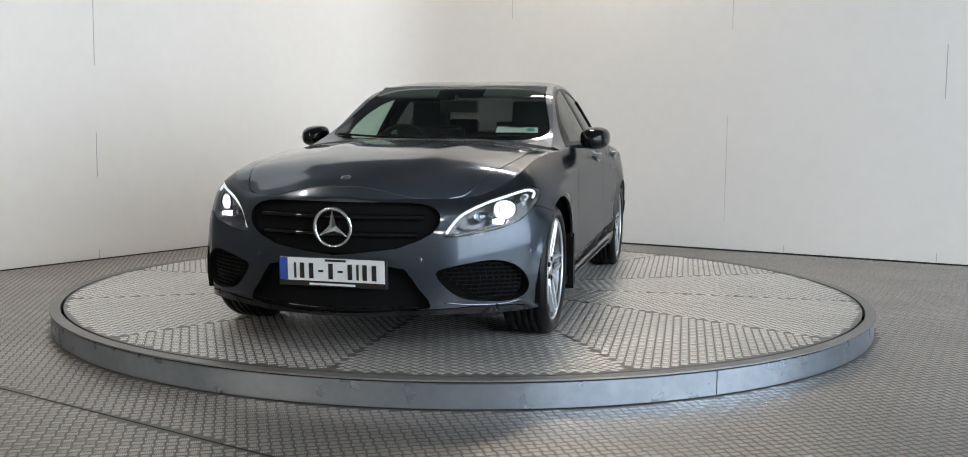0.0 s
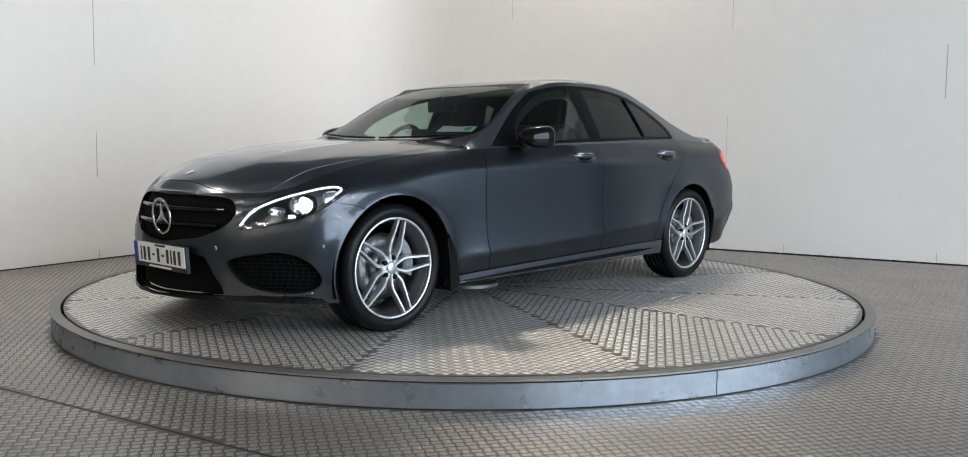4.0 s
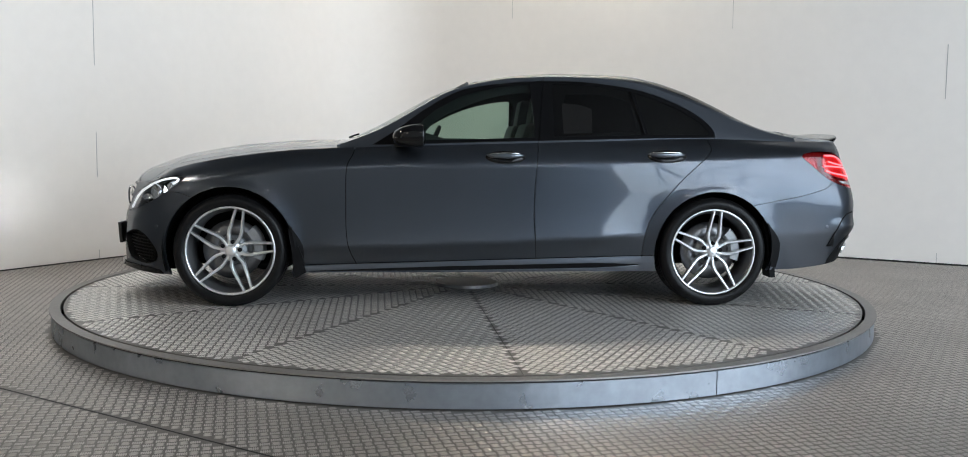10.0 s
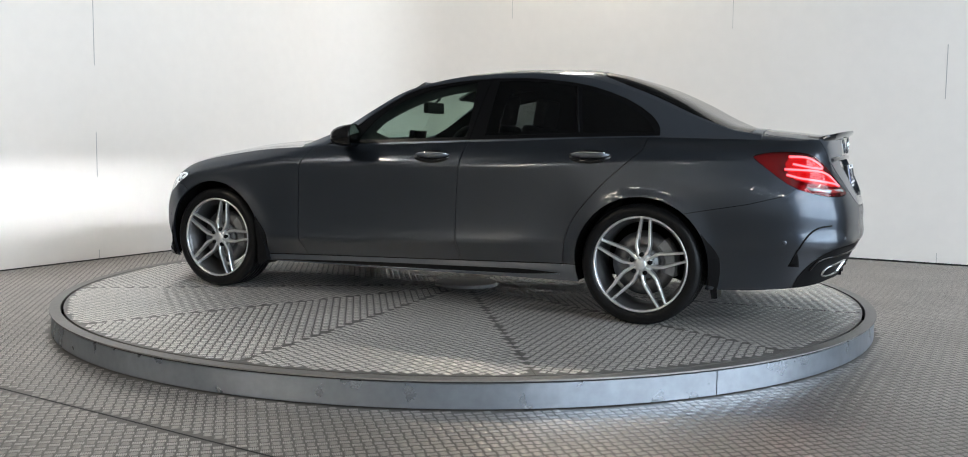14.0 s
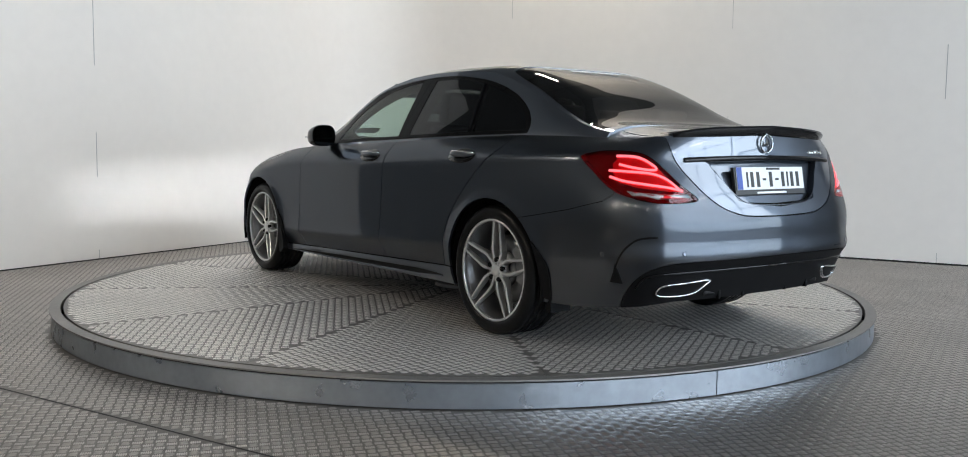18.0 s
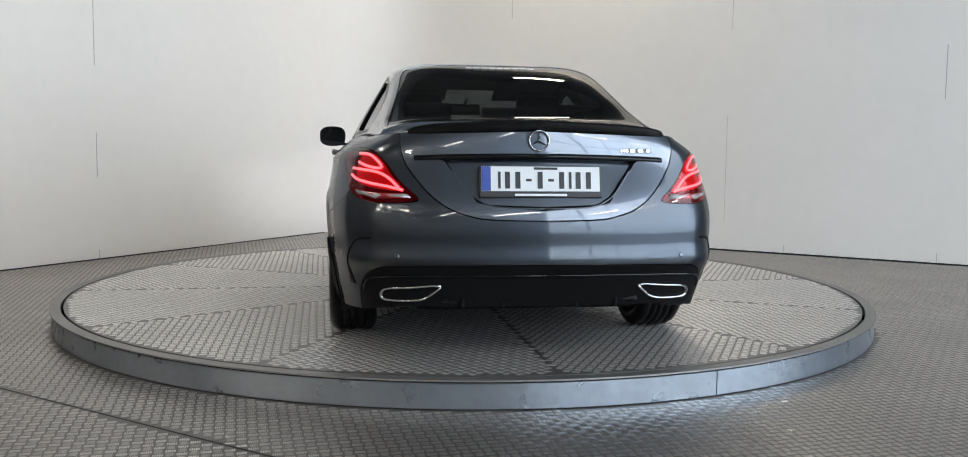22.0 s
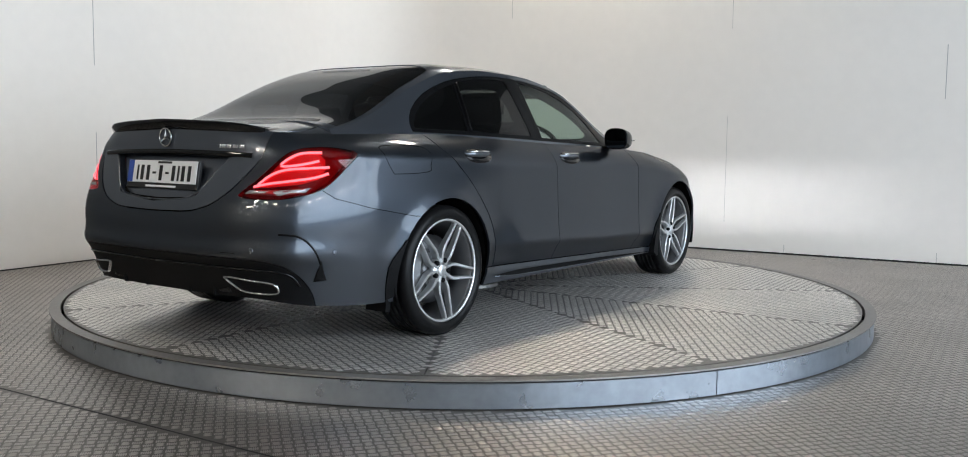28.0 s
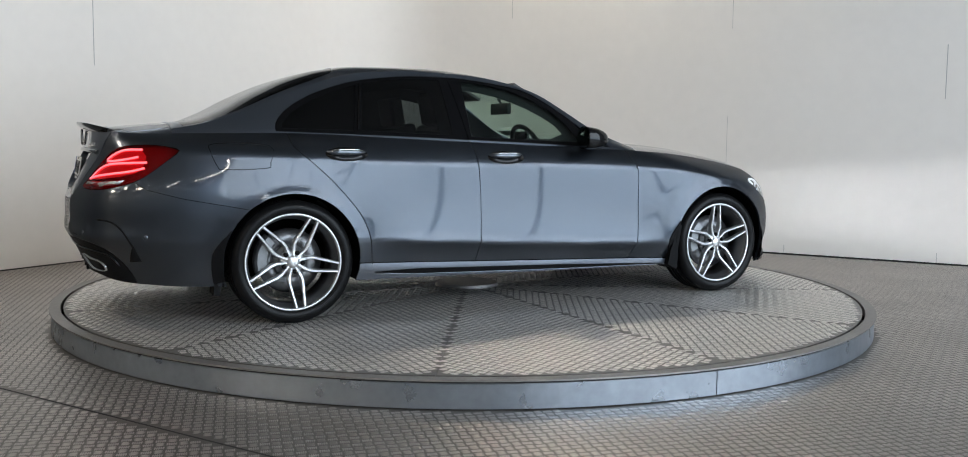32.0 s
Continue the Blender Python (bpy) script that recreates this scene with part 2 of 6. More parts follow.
def build_ring():
    base = tagged(new("turntable_surround"), "fixed galvanised steel ring round the turntable, on the floor", "turntable surround")
    part("top_ring", ring_bm([(R_DISC + 0.016, DISC_Z - 0.05), (R_RING - 0.02, DISC_Z - 0.05), (R_RING - 0.02, DISC_Z - 0.007), (R_RING + 0.003, DISC_Z - 0.007), (R_RING + 0.003, DISC_Z), (R_DISC + 0.016, DISC_Z)]), RIM_STEEL, base, "dull grey steel top ring")
    joints = [-64.9, 25, 115, 205]
    for i, j in enumerate(joints):
        a0, a1 = radians(j + 0.05), radians(joints[(i + 1) % 4] + (360 if i == 3 else 0) - 0.05)
        part("skirt_panel", ring_bm([(R_RING - 0.012, 0.005), (R_RING - 0.006, 0.005), (R_RING - 0.006, DISC_Z - 0.016), (R_RING - 0.012, DISC_Z - 0.016)], 60, a0, a1), SKIRT, base, "galvanised skirt panel, tinted blue for the sky it reflects")
    part("dark_core", ring_bm([(R_RING - 0.018, 0.002), (R_RING - 0.014, 0.002), (R_RING - 0.014, DISC_Z - 0.008), (R_RING - 0.018, DISC_Z - 0.008)], 96), SEAM, base)
    return base


build_ring()
turntable = tagged(new("turntable"), "revolving tread plate steel turntable disc under the car", "turntable")
turntable.location = (0, 0, DISC_Z)


def tread_mesh(name, mask, bounds, angle, z, cell=0.040, mat=STEEL_BAR, high=0.0017):
    """Five-bar tread: groups of five low ridges, turned by ninety degrees from group to group, wherever mask(x, y) holds."""
    c, s = math.cos(radians(angle)), math.sin(radians(angle))
    x0, y0, x1, y1 = bounds
    corners = np.array([(x0, y0), (x1, y0), (x1, y1), (x0, y1)])
    uv = np.stack([corners[:, 0] * c + corners[:, 1] * s, -corners[:, 0] * s + corners[:, 1] * c], -1)
    i0, j0 = np.floor(uv.min(0) / cell).astype(int)
    i1, j1 = np.ceil(uv.max(0) / cell).astype(int)
    ii, jj = np.meshgrid(np.arange(i0, i1), np.arange(j0, j1), indexing="ij")
    u, v = (ii.ravel() + 0.5) * cell, (jj.ravel() + 0.5) * cell
    flip = (ii + jj).ravel() % 2 == 1
    keep = mask(u * c - v * s, u * s + v * c)
    u, v, flip = u[keep], v[keep], flip[keep]
    k = np.arange(5) - 2
    across = (k * cell * 0.183)[None, :]
    length = cell * (0.43 - 0.03 * np.abs(k) / 2)[None, :]
    half = cell * 0.080
    # ridge: two ends and two sides on the plate, two crest points
    du = np.stack([-length, -length * 0.45, length * 0.45, length, length * 0.45, -length * 0.45, -length * 0.6, length * 0.6], -1) + 0 * across[..., None]
    dv = np.stack([0 * k, -half + 0 * k, -half + 0 * k, 0 * k, half + 0 * k, half + 0 * k, 0 * k, 0 * k], -1)[None] + across[..., None]
    hz = np.array([0, 0, 0, 0, 0, 0, high, high])
    n = len(u)
    a, b = np.broadcast_to(du, (n, 5, 8)), np.broadcast_to(dv, (n, 5, 8))
    f = flip[:, None, None]
    pu, pv = np.where(f, -b, a) + u[:, None, None], np.where(f, a, b) + v[:, None, None]
    P = np.stack([pu * c - pv * s, pu * s + pv * c, np.broadcast_to(hz + z, (n, 5, 8))], -1).reshape(-1, 3)
    tri = np.array([(0, 1, 6), (1, 2, 6), (2, 7, 6), (2, 3, 7), (3, 4, 7), (4, 6, 7), (4, 5, 6), (5, 0, 6)])
    F = (np.arange(n * 5)[:, None, None] * 8 + tri[None]).reshape(-1, 3)
    me = bpy.data.meshes.new(name)
    me.vertices.add(len(P)), me.loops.add(F.size), me.polygons.add(len(F))
    me.vertices.foreach_set("co", P.astype(np.float32).ravel())
    me.loops.foreach_set("vertex_index", F.astype(np.int32).ravel())
    me.polygons.foreach_set("loop_start", (np.arange(len(F)) * 3).astype(np.int32))
    me.polygons.foreach_set("use_smooth", np.ones(len(F), bool))
    me.update(calc_edges=True)
    me.materials.append(mat)
    return me


SECTOR0 = 2.0


def build_disc():
    """Twelve plates laid as a wheel, each with its own lie of the tread."""
    core = bmesh.new()
    bmesh.ops.create_circle(core, cap_ends=True, radius=R_DISC - 0.002, segments=128, matrix=Matrix.Translation((0, 0, -0.012)))
    part("underframe", core, SEAM, turntable)
    for k in range(12):
        a0, a1 = radians(SECTOR0 + 30 * k), radians(SECTOR0 + 30 * (k + 1))
        mid = (a0 + a1) / 2
        gap = 0.0016
        rim = [(R_DISC * math.cos(a), R_DISC * math.sin(a)) for a in np.linspace(a0 + gap / R_DISC, a1 - gap / R_DISC, 17)]
        tip = (0.19 * math.cos(a0 + 0.004), 0.19 * math.sin(a0 + 0.004)), (0.19 * math.cos(a1 - 0.004), 0.19 * math.sin(a1 - 0.004))
        plate = part("deck_plate", extruded([tip[0]] + rim + [tip[1]], 0.008, -0.008), STEEL_PLATE, turntable)

        def mask(x, y):
            r, d = np.hypot(x, y), (np.arctan2(y, x) - mid + math.pi) % (2 * math.pi) - math.pi
            return (r < R_DISC - 0.022) & (r > 0.21) & (np.abs(d) * r < radians(15) * r - 0.011)

        xs, ys = [q[0] for q in rim] + [0], [q[1] for q in rim] + [0]
        bars = new("tread_bar", tread_mesh("tread_bar", mask, (min(xs), min(ys), max(xs), max(ys)), math.degrees(mid) + 45 + (90 if k % 2 else 0), 0.0))
        bars.parent = plate
        tagged(bars, kind="stuff")
    hub = bmesh.new()
    bmesh.ops.create_cone(hub, cap_ends=True, segments=64, radius1=0.215, radius2=0.208, depth=0.022, matrix=Matrix.Translation((0, 0, 0.010)))
    part("hub_cover", hub, RIM_STEEL, turntable, "plain round steel hub cover")


build_disc()


def build_floor_tread():
    laid = lambda x, y: (np.hypot(x, y) > R_RING + 0.015) & (x > -4.6) & (x < 5.2) & (y > -4.2) & (y < 5.7)

    def in_room(x, y):
        px, py = x - CORNER.x, y - CORNER.y
        det = DU.x * DV.y - DU.y * DV.x
        u, v = (px * DV.y - py * DV.x) / det, (DU.x * py - DU.y * px) / det
        joint = np.abs((x + 2.019) * 0.536 + (y + 2.272) * 0.844)
        return (u > 0.03) & (v > 0.03) & (joint > 0.022)

    ob = new("floor_tread", tread_mesh("floor_tread", lambda x, y: laid(x, y) & in_room(x, y), (-4.6, -4.2, 5.2, 5.7), 14.0, 0.0, mat=FLOOR_BAR, high=0.0013))
    tagged(ob, "worn five-bar raised tread of the steel floor", "floor tread", kind="stuff")
    # the open joint between two floor sheets
    a, d = Vector((-2.019, -2.272, 0)), Vector((1.356, -0.861, 0)).normalized()
    n = Vector((-d.y, d.x, 0)) * 0.0055
    p, q = a - d * 3.0, a + d * 4.0
    me = mesh_from("floor_joint", [p - n + Vector((0, 0, 0.0008)), q - n + Vector((0, 0, 0.0008)), q + n + Vector((0, 0, 0.0008)), p + n + Vector((0, 0, 0.0008))], [(0, 1, 2, 3)], SEAM)
    tagged(new("floor_joint", me), "dark open joint between two steel floor sheets", "floor joint", kind="structure")


build_floor_tread()
# ---- the car ----
def hermite(xs, ys):
    """A smooth curve through knots that does not overshoot; returns a function."""
    xs, ys = np.array(xs, float), np.array(ys, float)
    if xs[0] > xs[-1]:
        xs, ys = xs[::-1], ys[::-1]
    h = np.diff(xs)
    d = np.diff(ys) / h
    m = np.zeros_like(ys)
    m[0], m[-1] = d[0], d[-1]
    for i in range(1, len(xs) - 1):
        if d[i - 1] * d[i] > 0:
            w1, w2 = 2 * h[i] + h[i - 1], h[i] + 2 * h[i - 1]
            m[i] = (w1 + w2) / (w1 / d[i - 1] + w2 / d[i])

    def f(x):
        x = np.clip(np.asarray(x, float), xs[0], xs[-1])
        k = np.clip(np.searchsorted(xs, x) - 1, 0, len(xs) - 2)
        t = (x - xs[k]) / h[k]
        return ((2 * t ** 3 - 3 * t ** 2 + 1) * ys[k] + (t ** 3 - 2 * t ** 2 + t) * h[k] * m[k]
                + (-2 * t ** 3 + 3 * t ** 2) * ys[k + 1] + (t ** 3 - t ** 2) * h[k] * m[k + 1])
    return f


# plan outline of the body at its widest, nose to tail, walked by arc length s (s equals x along the flank)
PLAN_X = [2.252, 2.226, 2.152, 2.060, 1.955, 1.840, 1.68, 1.42, 1.0, 0.4, -0.4, -1.0, -1.42, -1.75, -2.03, -2.245, -2.37, -2.44, -2.475, -2.485]
PLAN_Y = [0.0, 0.20, 0.42, 0.60, 0.745, 0.835, 0.885, 0.902, 0.900, 0.898, 0.902, 0.905, 0.903, 0.888, 0.857, 0.795, 0.695, 0.53, 0.285, 0.0]


def plan_curve():
    fx, fy = catmull(PLAN_X), catmull(PLAN_Y)
    t = np.linspace(0, len(PLAN_X) - 1, 800)
    x, y = fx(t), fy(t)
    s = np.concatenate([[0], np.cumsum(np.hypot(np.diff(x), np.diff(y)))])
    i0 = np.argmin(abs(x))
    s = -(s - s[i0]) + x[i0]
    return s[::-1], x[::-1], y[::-1]


def catmull(v):
    v = np.array(v, float)
    # mirrored ends keep the curve square to the centre line
    def f(t):
        t = np.asarray(t, float)
        k = np.clip(np.floor(t).astype(int), 0, len(v) - 2)
        u = t - k
        a, b, c, d = v[np.maximum(k - 1, 0)], v[k], v[k + 1], v[np.minimum(k + 2, len(v) - 1)]
        return 0.5 * (2 * b + (c - a) * u + (2 * a - 5 * b + 4 * c - d) * u ** 2 + (-a + 3 * b - 3 * c + d) * u ** 3)
    return f


PS, PX, PY = plan_curve()
S_NOSE, S_TAIL = PS[-1], PS[0]


def outline(s):
    x, y = np.interp(s, PS, PX), np.interp(s, PS, PY)
    e = 0.01
    dx = np.interp(s + e, PS, PX) - np.interp(s - e, PS, PX)
    dy = np.interp(s + e, PS, PY) - np.interp(s - e, PS, PY)
    n = np.hypot(dx, dy) + 1e-9
    return x, y, -dy / n, dx / n       # place and outward normal


# feature lines along the body: heights over s, and how far each lies inside the outline
SK = [S_TAIL, -2.6, -2.2, -1.9, -1.42, -0.6, 0.4, 1.0, 1.42, 1.8, 2.2, 2.6, S_NOSE]
z_bot = hermite(SK, [0.27, 0.27, 0.235, 0.215, 0.21, 0.205, 0.20, 0.20, 0.19, 0.185, 0.19, 0.185, 0.185])
z_top = hermite(SK, [1.016, 1.000, 0.988, 0.992, 1.000, 0.972, 0.938, 0.912, 0.865, 0.795, 0.705, 0.70, 0.70])
z_crease = hermite(SK, [0.90, 0.90, 0.90, 0.895, 0.875, 0.832, 0.824, 0.80, 0.745, 0.69, 0.635, 0.62, 0.62])
z_mid = hermite(SK, [0.62, 0.62, 0.66, 0.70, 0.70, 0.66, 0.64, 0.62, 0.60, 0.56, 0.50, 0.48, 0.48])
z_low = hermite(SK, [0.46, 0.46, 0.44, 0.44, 0.445, 0.405, 0.36, 0.345, 0.36, 0.36, 0.36, 0.34, 0.34])
i_bot = hermite(SK, [0.10, 0.09, 0.07, 0.05, 0.05, 0.066, 0.062, 0.05, 0.03, 0.03, 0.02, 0.005, 0.0])
i_low = hermite(SK, [0.02, 0.015, 0.01, 0.008, 0.010, 0.010, 0.010, 0.010, 0.008, 0.005, 0.008, 0.025, 0.03])
i_mid = hermite(SK, [0.01, 0.008, 0.0, 0.0, 0.003, 0.013, 0.013, 0.008, 0.002, 0.006, 0.016, 0.03, 0.03])
i_crease = hermite(SK, [0.112, 0.105, 0.075, 0.042, 0.022, 0.014, 0.014, 0.014, 0.019, 0.035, 0.055, 0.050, 0.046])
i_top = hermite(SK, [0.122, 0.135, 0.185, 0.20, 0.185, 0.11, 0.10, 0.125, 0.16, 0.14, 0.12, 0.098, 0.090])


def inset(s, z):
    """How far the body's side lies inside the widest outline, at height z."""
    zs = [z_bot(s), z_low(s), z_mid(s), z_crease(s), z_top(s)]
    vs = [i_bot(s), i_low(s), i_mid(s), i_crease(s), i_top(s)]
    out = np.zeros_like(z)
    d = [(vs[i + 1] - vs[i]) / (zs[i + 1] - zs[i]) for i in range(4)]
    slopes_lo = [d[0], 0.75 * d[1] + 0.1 * d[0], 0.5 * (d[1] + d[2]), d[3] * 0.35]
    slopes_hi = [0.7 * d[0] + 0.2 * d[1], 0.5 * (d[1] + d[2]), d[2], d[3] * 1.7]
    for i in range(4):
        h = zs[i + 1] - zs[i]
        t = np.clip((z - zs[i]) / h, 0, 1)
        v = ((2 * t ** 3 - 3 * t ** 2 + 1) * vs[i] + (t ** 3 - 2 * t ** 2 + t) * h * slopes_lo[i]
             + (-2 * t ** 3 + 3 * t ** 2) * vs[i + 1] + (t ** 3 - t ** 2) * h * slopes_hi[i])
        out = np.where((z >= zs[i]) | (i == 0), v, out)
    # the doors swell out again above the sill, the tail above the diffuser
    over = z - z_low(s)
    door = 0.025 * np.where(over > 0, np.exp(-over / 0.085), np.exp(over / 0.04)) * np.clip((1.02 - np.abs(s)) / 0.25, 0, 1)
    tail = 0.017 * np.exp(-((z - 0.470) / 0.045) ** 2) * np.clip((-2.05 - s) / 0.3, 0, 1)
    return out - door - tail


WHEEL_X, WHEEL_Z, WHEEL_Y = 1.42, 0.325, 0.765
ARCH_F, ARCH_R = 0.372, 0.362


def flank(s, z, sink=0.0):
    """The body's side wrapped round nose and tail: points for arc length s and height z, with rolled wheel-arch lips."""
    s, z = np.asarray(s, float), np.asarray(z, float)
    x, y, nx, ny = outline(s)
    lip = 0.0
    for wx, r in ((WHEEL_X, ARCH_F), (-WHEEL_X, ARCH_R)):
        d = np.hypot(s - wx, z - WHEEL_Z) - r
        lip = lip + 0.011 * np.exp(-(d / 0.028) ** 2) + 0.006 * np.exp(-(d / 0.09) ** 2)
    d = inset(s, z) + sink - lip
    return np.stack([x - nx * d, np.where(y < 1e-6, 0, y - ny * d), z], -1)


# upper body: centre line and roof rail, by x
z_centre = hermite([2.14, 2.10, 1.98, 1.83, 1.64, 1.45, 1.25, 1.05, 0.80, 0.62, 0.43, 0.234, 0.04, -0.153, -0.346, -0.542, -0.736, -0.932, -1.129, -1.326, -1.526, -1.727, -1.849, -1.96, -2.065, -2.28, -2.362],
                   [0.70, 0.758, 0.814, 0.864, 0.903, 0.932, 0.953, 0.968, 0.978, 1.054, 1.159, 1.266, 1.334, 1.369, 1.393, 1.405, 1.404, 1.400, 1.375, 1.317, 1.228, 1.120, 1.072, 1.056, 1.045, 1.022, 1.010])
RAIL_X = [0.82, 0.66, 0.50, 0.34, 0.145, -0.016, -0.25, -0.44, -0.64, -0.84, -1.04, -1.25, -1.42, -1.62, -1.85, -1.99]
rail_y = hermite(RAIL_X, [0.735, 0.715, 0.685, 0.655, 0.615, 0.592, 0.572, 0.563, 0.558, 0.555, 0.556, 0.566, 0.584, 0.612, 0.640, 0.645])
rail_z = hermite(RAIL_X, [0.938, 0.995, 1.070, 1.166, 1.272, 1.320, 1.358, 1.368, 1.370, 1.360, 1.332, 1.266, 1.200, 1.116, 1.040, 1.012])


# the shoulder, where the flanks end, as a curve over x
_es = np.linspace(S_TAIL, S_NOSE, 600)
_edge = flank(_es, z_top(_es))
SH_X, SH_Y, SH_Z = _edge[:, 0], _edge[:, 1], _edge[:, 2]


def shoulder(x):
    return np.interp(x, SH_X, SH_Y), np.interp(x, SH_X, SH_Z)


def lid_top(x, y, sink=0.0):
    """Bonnet and boot: a crowned sheet between the shoulders."""
    x, y = np.asarray(x, float), np.asarray(y, float)
    ye, ze = shoulder(x)
    zc = z_centre(x)
    zc = np.where(x < -1.0, np.minimum(zc, 1.052 + 0.14 * (x + 2.05)), np.minimum(zc, 0.973))
    q = np.clip(np.abs(y) / np.maximum(ye, 1e-4), 0, 1)
    ridge = np.where(x > 0, 0.007 * np.exp(-((np.abs(y) - (0.30 + 0.10 * (1.6 - x))) / 0.06) ** 2) * np.clip((2.0 - x) / 0.6, 0, 1), 0)
    return np.stack([x, y, ze + (zc - ze) * (1 - q ** np.where(x < 0, 5.0, 2.5)) + ridge * (1 - q ** 4) - sink], -1)


def cabin_side(x, z, sink=0.0):
    """The cabin's side between shoulder and roof rail."""
    x, z = np.asarray(x, float), np.asarray(z, float)
    yb, zb = shoulder(x)
    ry, rz = rail_y(x), rail_z(x)
    k = np.clip((z - zb) / np.maximum(rz - zb, 1e-3), 0, 1)
    return np.stack([x, yb + (ry - yb) * k ** 1.12 - sink, z], -1)


def cabin_top(x, y, sink=0.0):
    """Windscreen, roof and rear window: a crowned sheet between the rails."""
    x, y = np.asarray(x, float), np.asarray(y, float)
    ry, rz = rail_y(x), rail_z(x)
    q = np.clip(np.abs(y) / ry, 0, 1)
    return np.stack([x, y, rz + (np.maximum(z_centre(x), rz + 0.004) - rz) * (1 - q ** (3.6 + 3.0 * np.clip((0.15 - x) / 0.4, 0, 1))) - sink], -1)


# ---- panels cut out of the body's sheets ----
def flat_grid(us, vs_of, n):
    """A flat mesh over (u, v): columns at us, each from vs_of(u)[0] to vs_of(u)[1] in n steps."""
    bm = bmesh.new()
    cols = []
    for u in us:
        a, b = vs_of(u)
        cols.append([bm.verts.new((u, a + (b - a) * j / n, 0)) for j in range(n + 1)])
    for p, q in zip(cols, cols[1:]):
        for j in range(n):
            bm.faces.new((p[j], q[j], q[j + 1], p[j + 1]))
    return bm


def rounded(points, closed=True, steps=4):
    """A smooth curve through the points."""
    pts = [Vector((*p, 0)) for p in points]
    n = len(pts)
    out = []
    for i in range(n if closed else n - 1):
        g = (lambda k: pts[k % n]) if closed else (lambda k: pts[min(max(k, 0), n - 1)])
        a, b, c, d = g(i - 1), g(i), g(i + 1), g(i + 2)
        for j in range(steps):
            t = j / steps
            out.append(0.5 * (2 * b + (c - a) * t + (2 * a - 5 * b + 4 * c - d) * t * t + (-a + 3 * b - 3 * c + d) * t ** 3))
    if not closed:
        out.append(pts[-1])
    return [(p.x, p.y) for p in out]


def circle(cx, cy, r, n=40):
    return [(cx + r * math.cos(2 * math.pi * i / n), cy + r * math.sin(2 * math.pi * i / n)) for i in range(n)]


def near_line(p, pts, closed):
    """Distance of points p (n, 2) from a polyline."""
    a = np.array(pts, float)
    b = np.roll(a, -1, 0) if closed else a[1:]
    a = a if closed else a[:-1]
    best = np.full(len(p), 1e9)
    for s, e in zip(a, b):
        d = e - s
        t = np.clip(((p - s) @ d) / max(d @ d, 1e-12), 0, 1)
        best = np.minimum(best, np.hypot(*(p - s - t[:, None] * d).T))
    return best


def inside(p, pts):
    a = np.array(pts, float)
    b = np.roll(a, -1, 0)
    hit = np.zeros(len(p), bool)
    for (x0, y0), (x1, y1) in zip(a, b):
        if y0 != y1:
            hit ^= ((y0 > p[:, 1]) != (y1 > p[:, 1])) & (p[:, 0] < (x1 - x0) * (p[:, 1] - y0) / (y1 - y0) + x0)
    return hit


def slice_along(bm, pts, closed, offsets):
    n = len(pts)
    m = max(abs(o) for o in offsets) + 0.0006
    for i in range(n if closed else n - 1):
        a, b = Vector((*pts[i], 0)), Vector((*pts[(i + 1) % n], 0))
        d = b - a
        if d.length < 1e-6:
            continue
        d.normalize()
        nrm = Vector((-d.y, d.x, 0))
        x0, y0, x1, y1 = min(a.x, b.x) - m, min(a.y, b.y) - m, max(a.x, b.x) + m, max(a.y, b.y) + m
        geom = set()
        for f in bm.faces:
            c = f.verts[0].co
            if c.x < x0 - 0.12 or c.x > x1 + 0.12 or c.y < y0 - 0.12 or c.y > y1 + 0.12:
                continue
            xs, ys = [v.co.x for v in f.verts], [v.co.y for v in f.verts]
            if max(xs) >= x0 and min(xs) <= x1 and max(ys) >= y0 and min(ys) <= y1:
                geom.add(f)
                geom.update(f.edges)
                geom.update(f.verts)
        geom = list(geom)
        for off in offsets:
            if geom:
                geom = bmesh.ops.bisect_plane(bm, geom=geom, dist=1e-6, plane_co=a + nrm * off, plane_no=nrm)["geom"]


def centres(bm):
    return np.array([f.calc_center_median()[:2] for f in bm.faces]).reshape(-1, 2)


def drop_faces(bm, mask):
    bmesh.ops.delete(bm, geom=[f for f, k in zip(bm.faces[:], mask) if k], context="FACES")


def cut_gap(bm, pts, closed=False, gap=0.0045):
    """Takes a narrow joint out of the sheet along a line."""
    slice_along(bm, pts, closed, (gap / 2, -gap / 2))
    drop_faces(bm, near_line(centres(bm), pts, closed) < gap * 0.52)


def cut_hole(bm, pts):
    slice_along(bm, pts, True, (0.0,))
    drop_faces(bm, inside(centres(bm), pts))


def pieces(bm):
    """The sheet's separate pieces, as lists of faces."""
    left, out = set(bm.faces), []
    while left:
        f = left.pop()
        stack, found = [f], [f]
        while stack:
            for e in stack.pop().edges:
                for g in e.link_faces:
                    if g in left:
                        left.discard(g)
                        stack.append(g)
                        found.append(g)
        out.append(found)
    return out


def piece_at(groups, u, v):
    best, who = 1e9, None
    for g in groups:
        for f in g:
            c = f.calc_center_median()
            d = (c.x - u) ** 2 + (c.y - v) ** 2
            if d < best:
                best, who = d, g
    return who


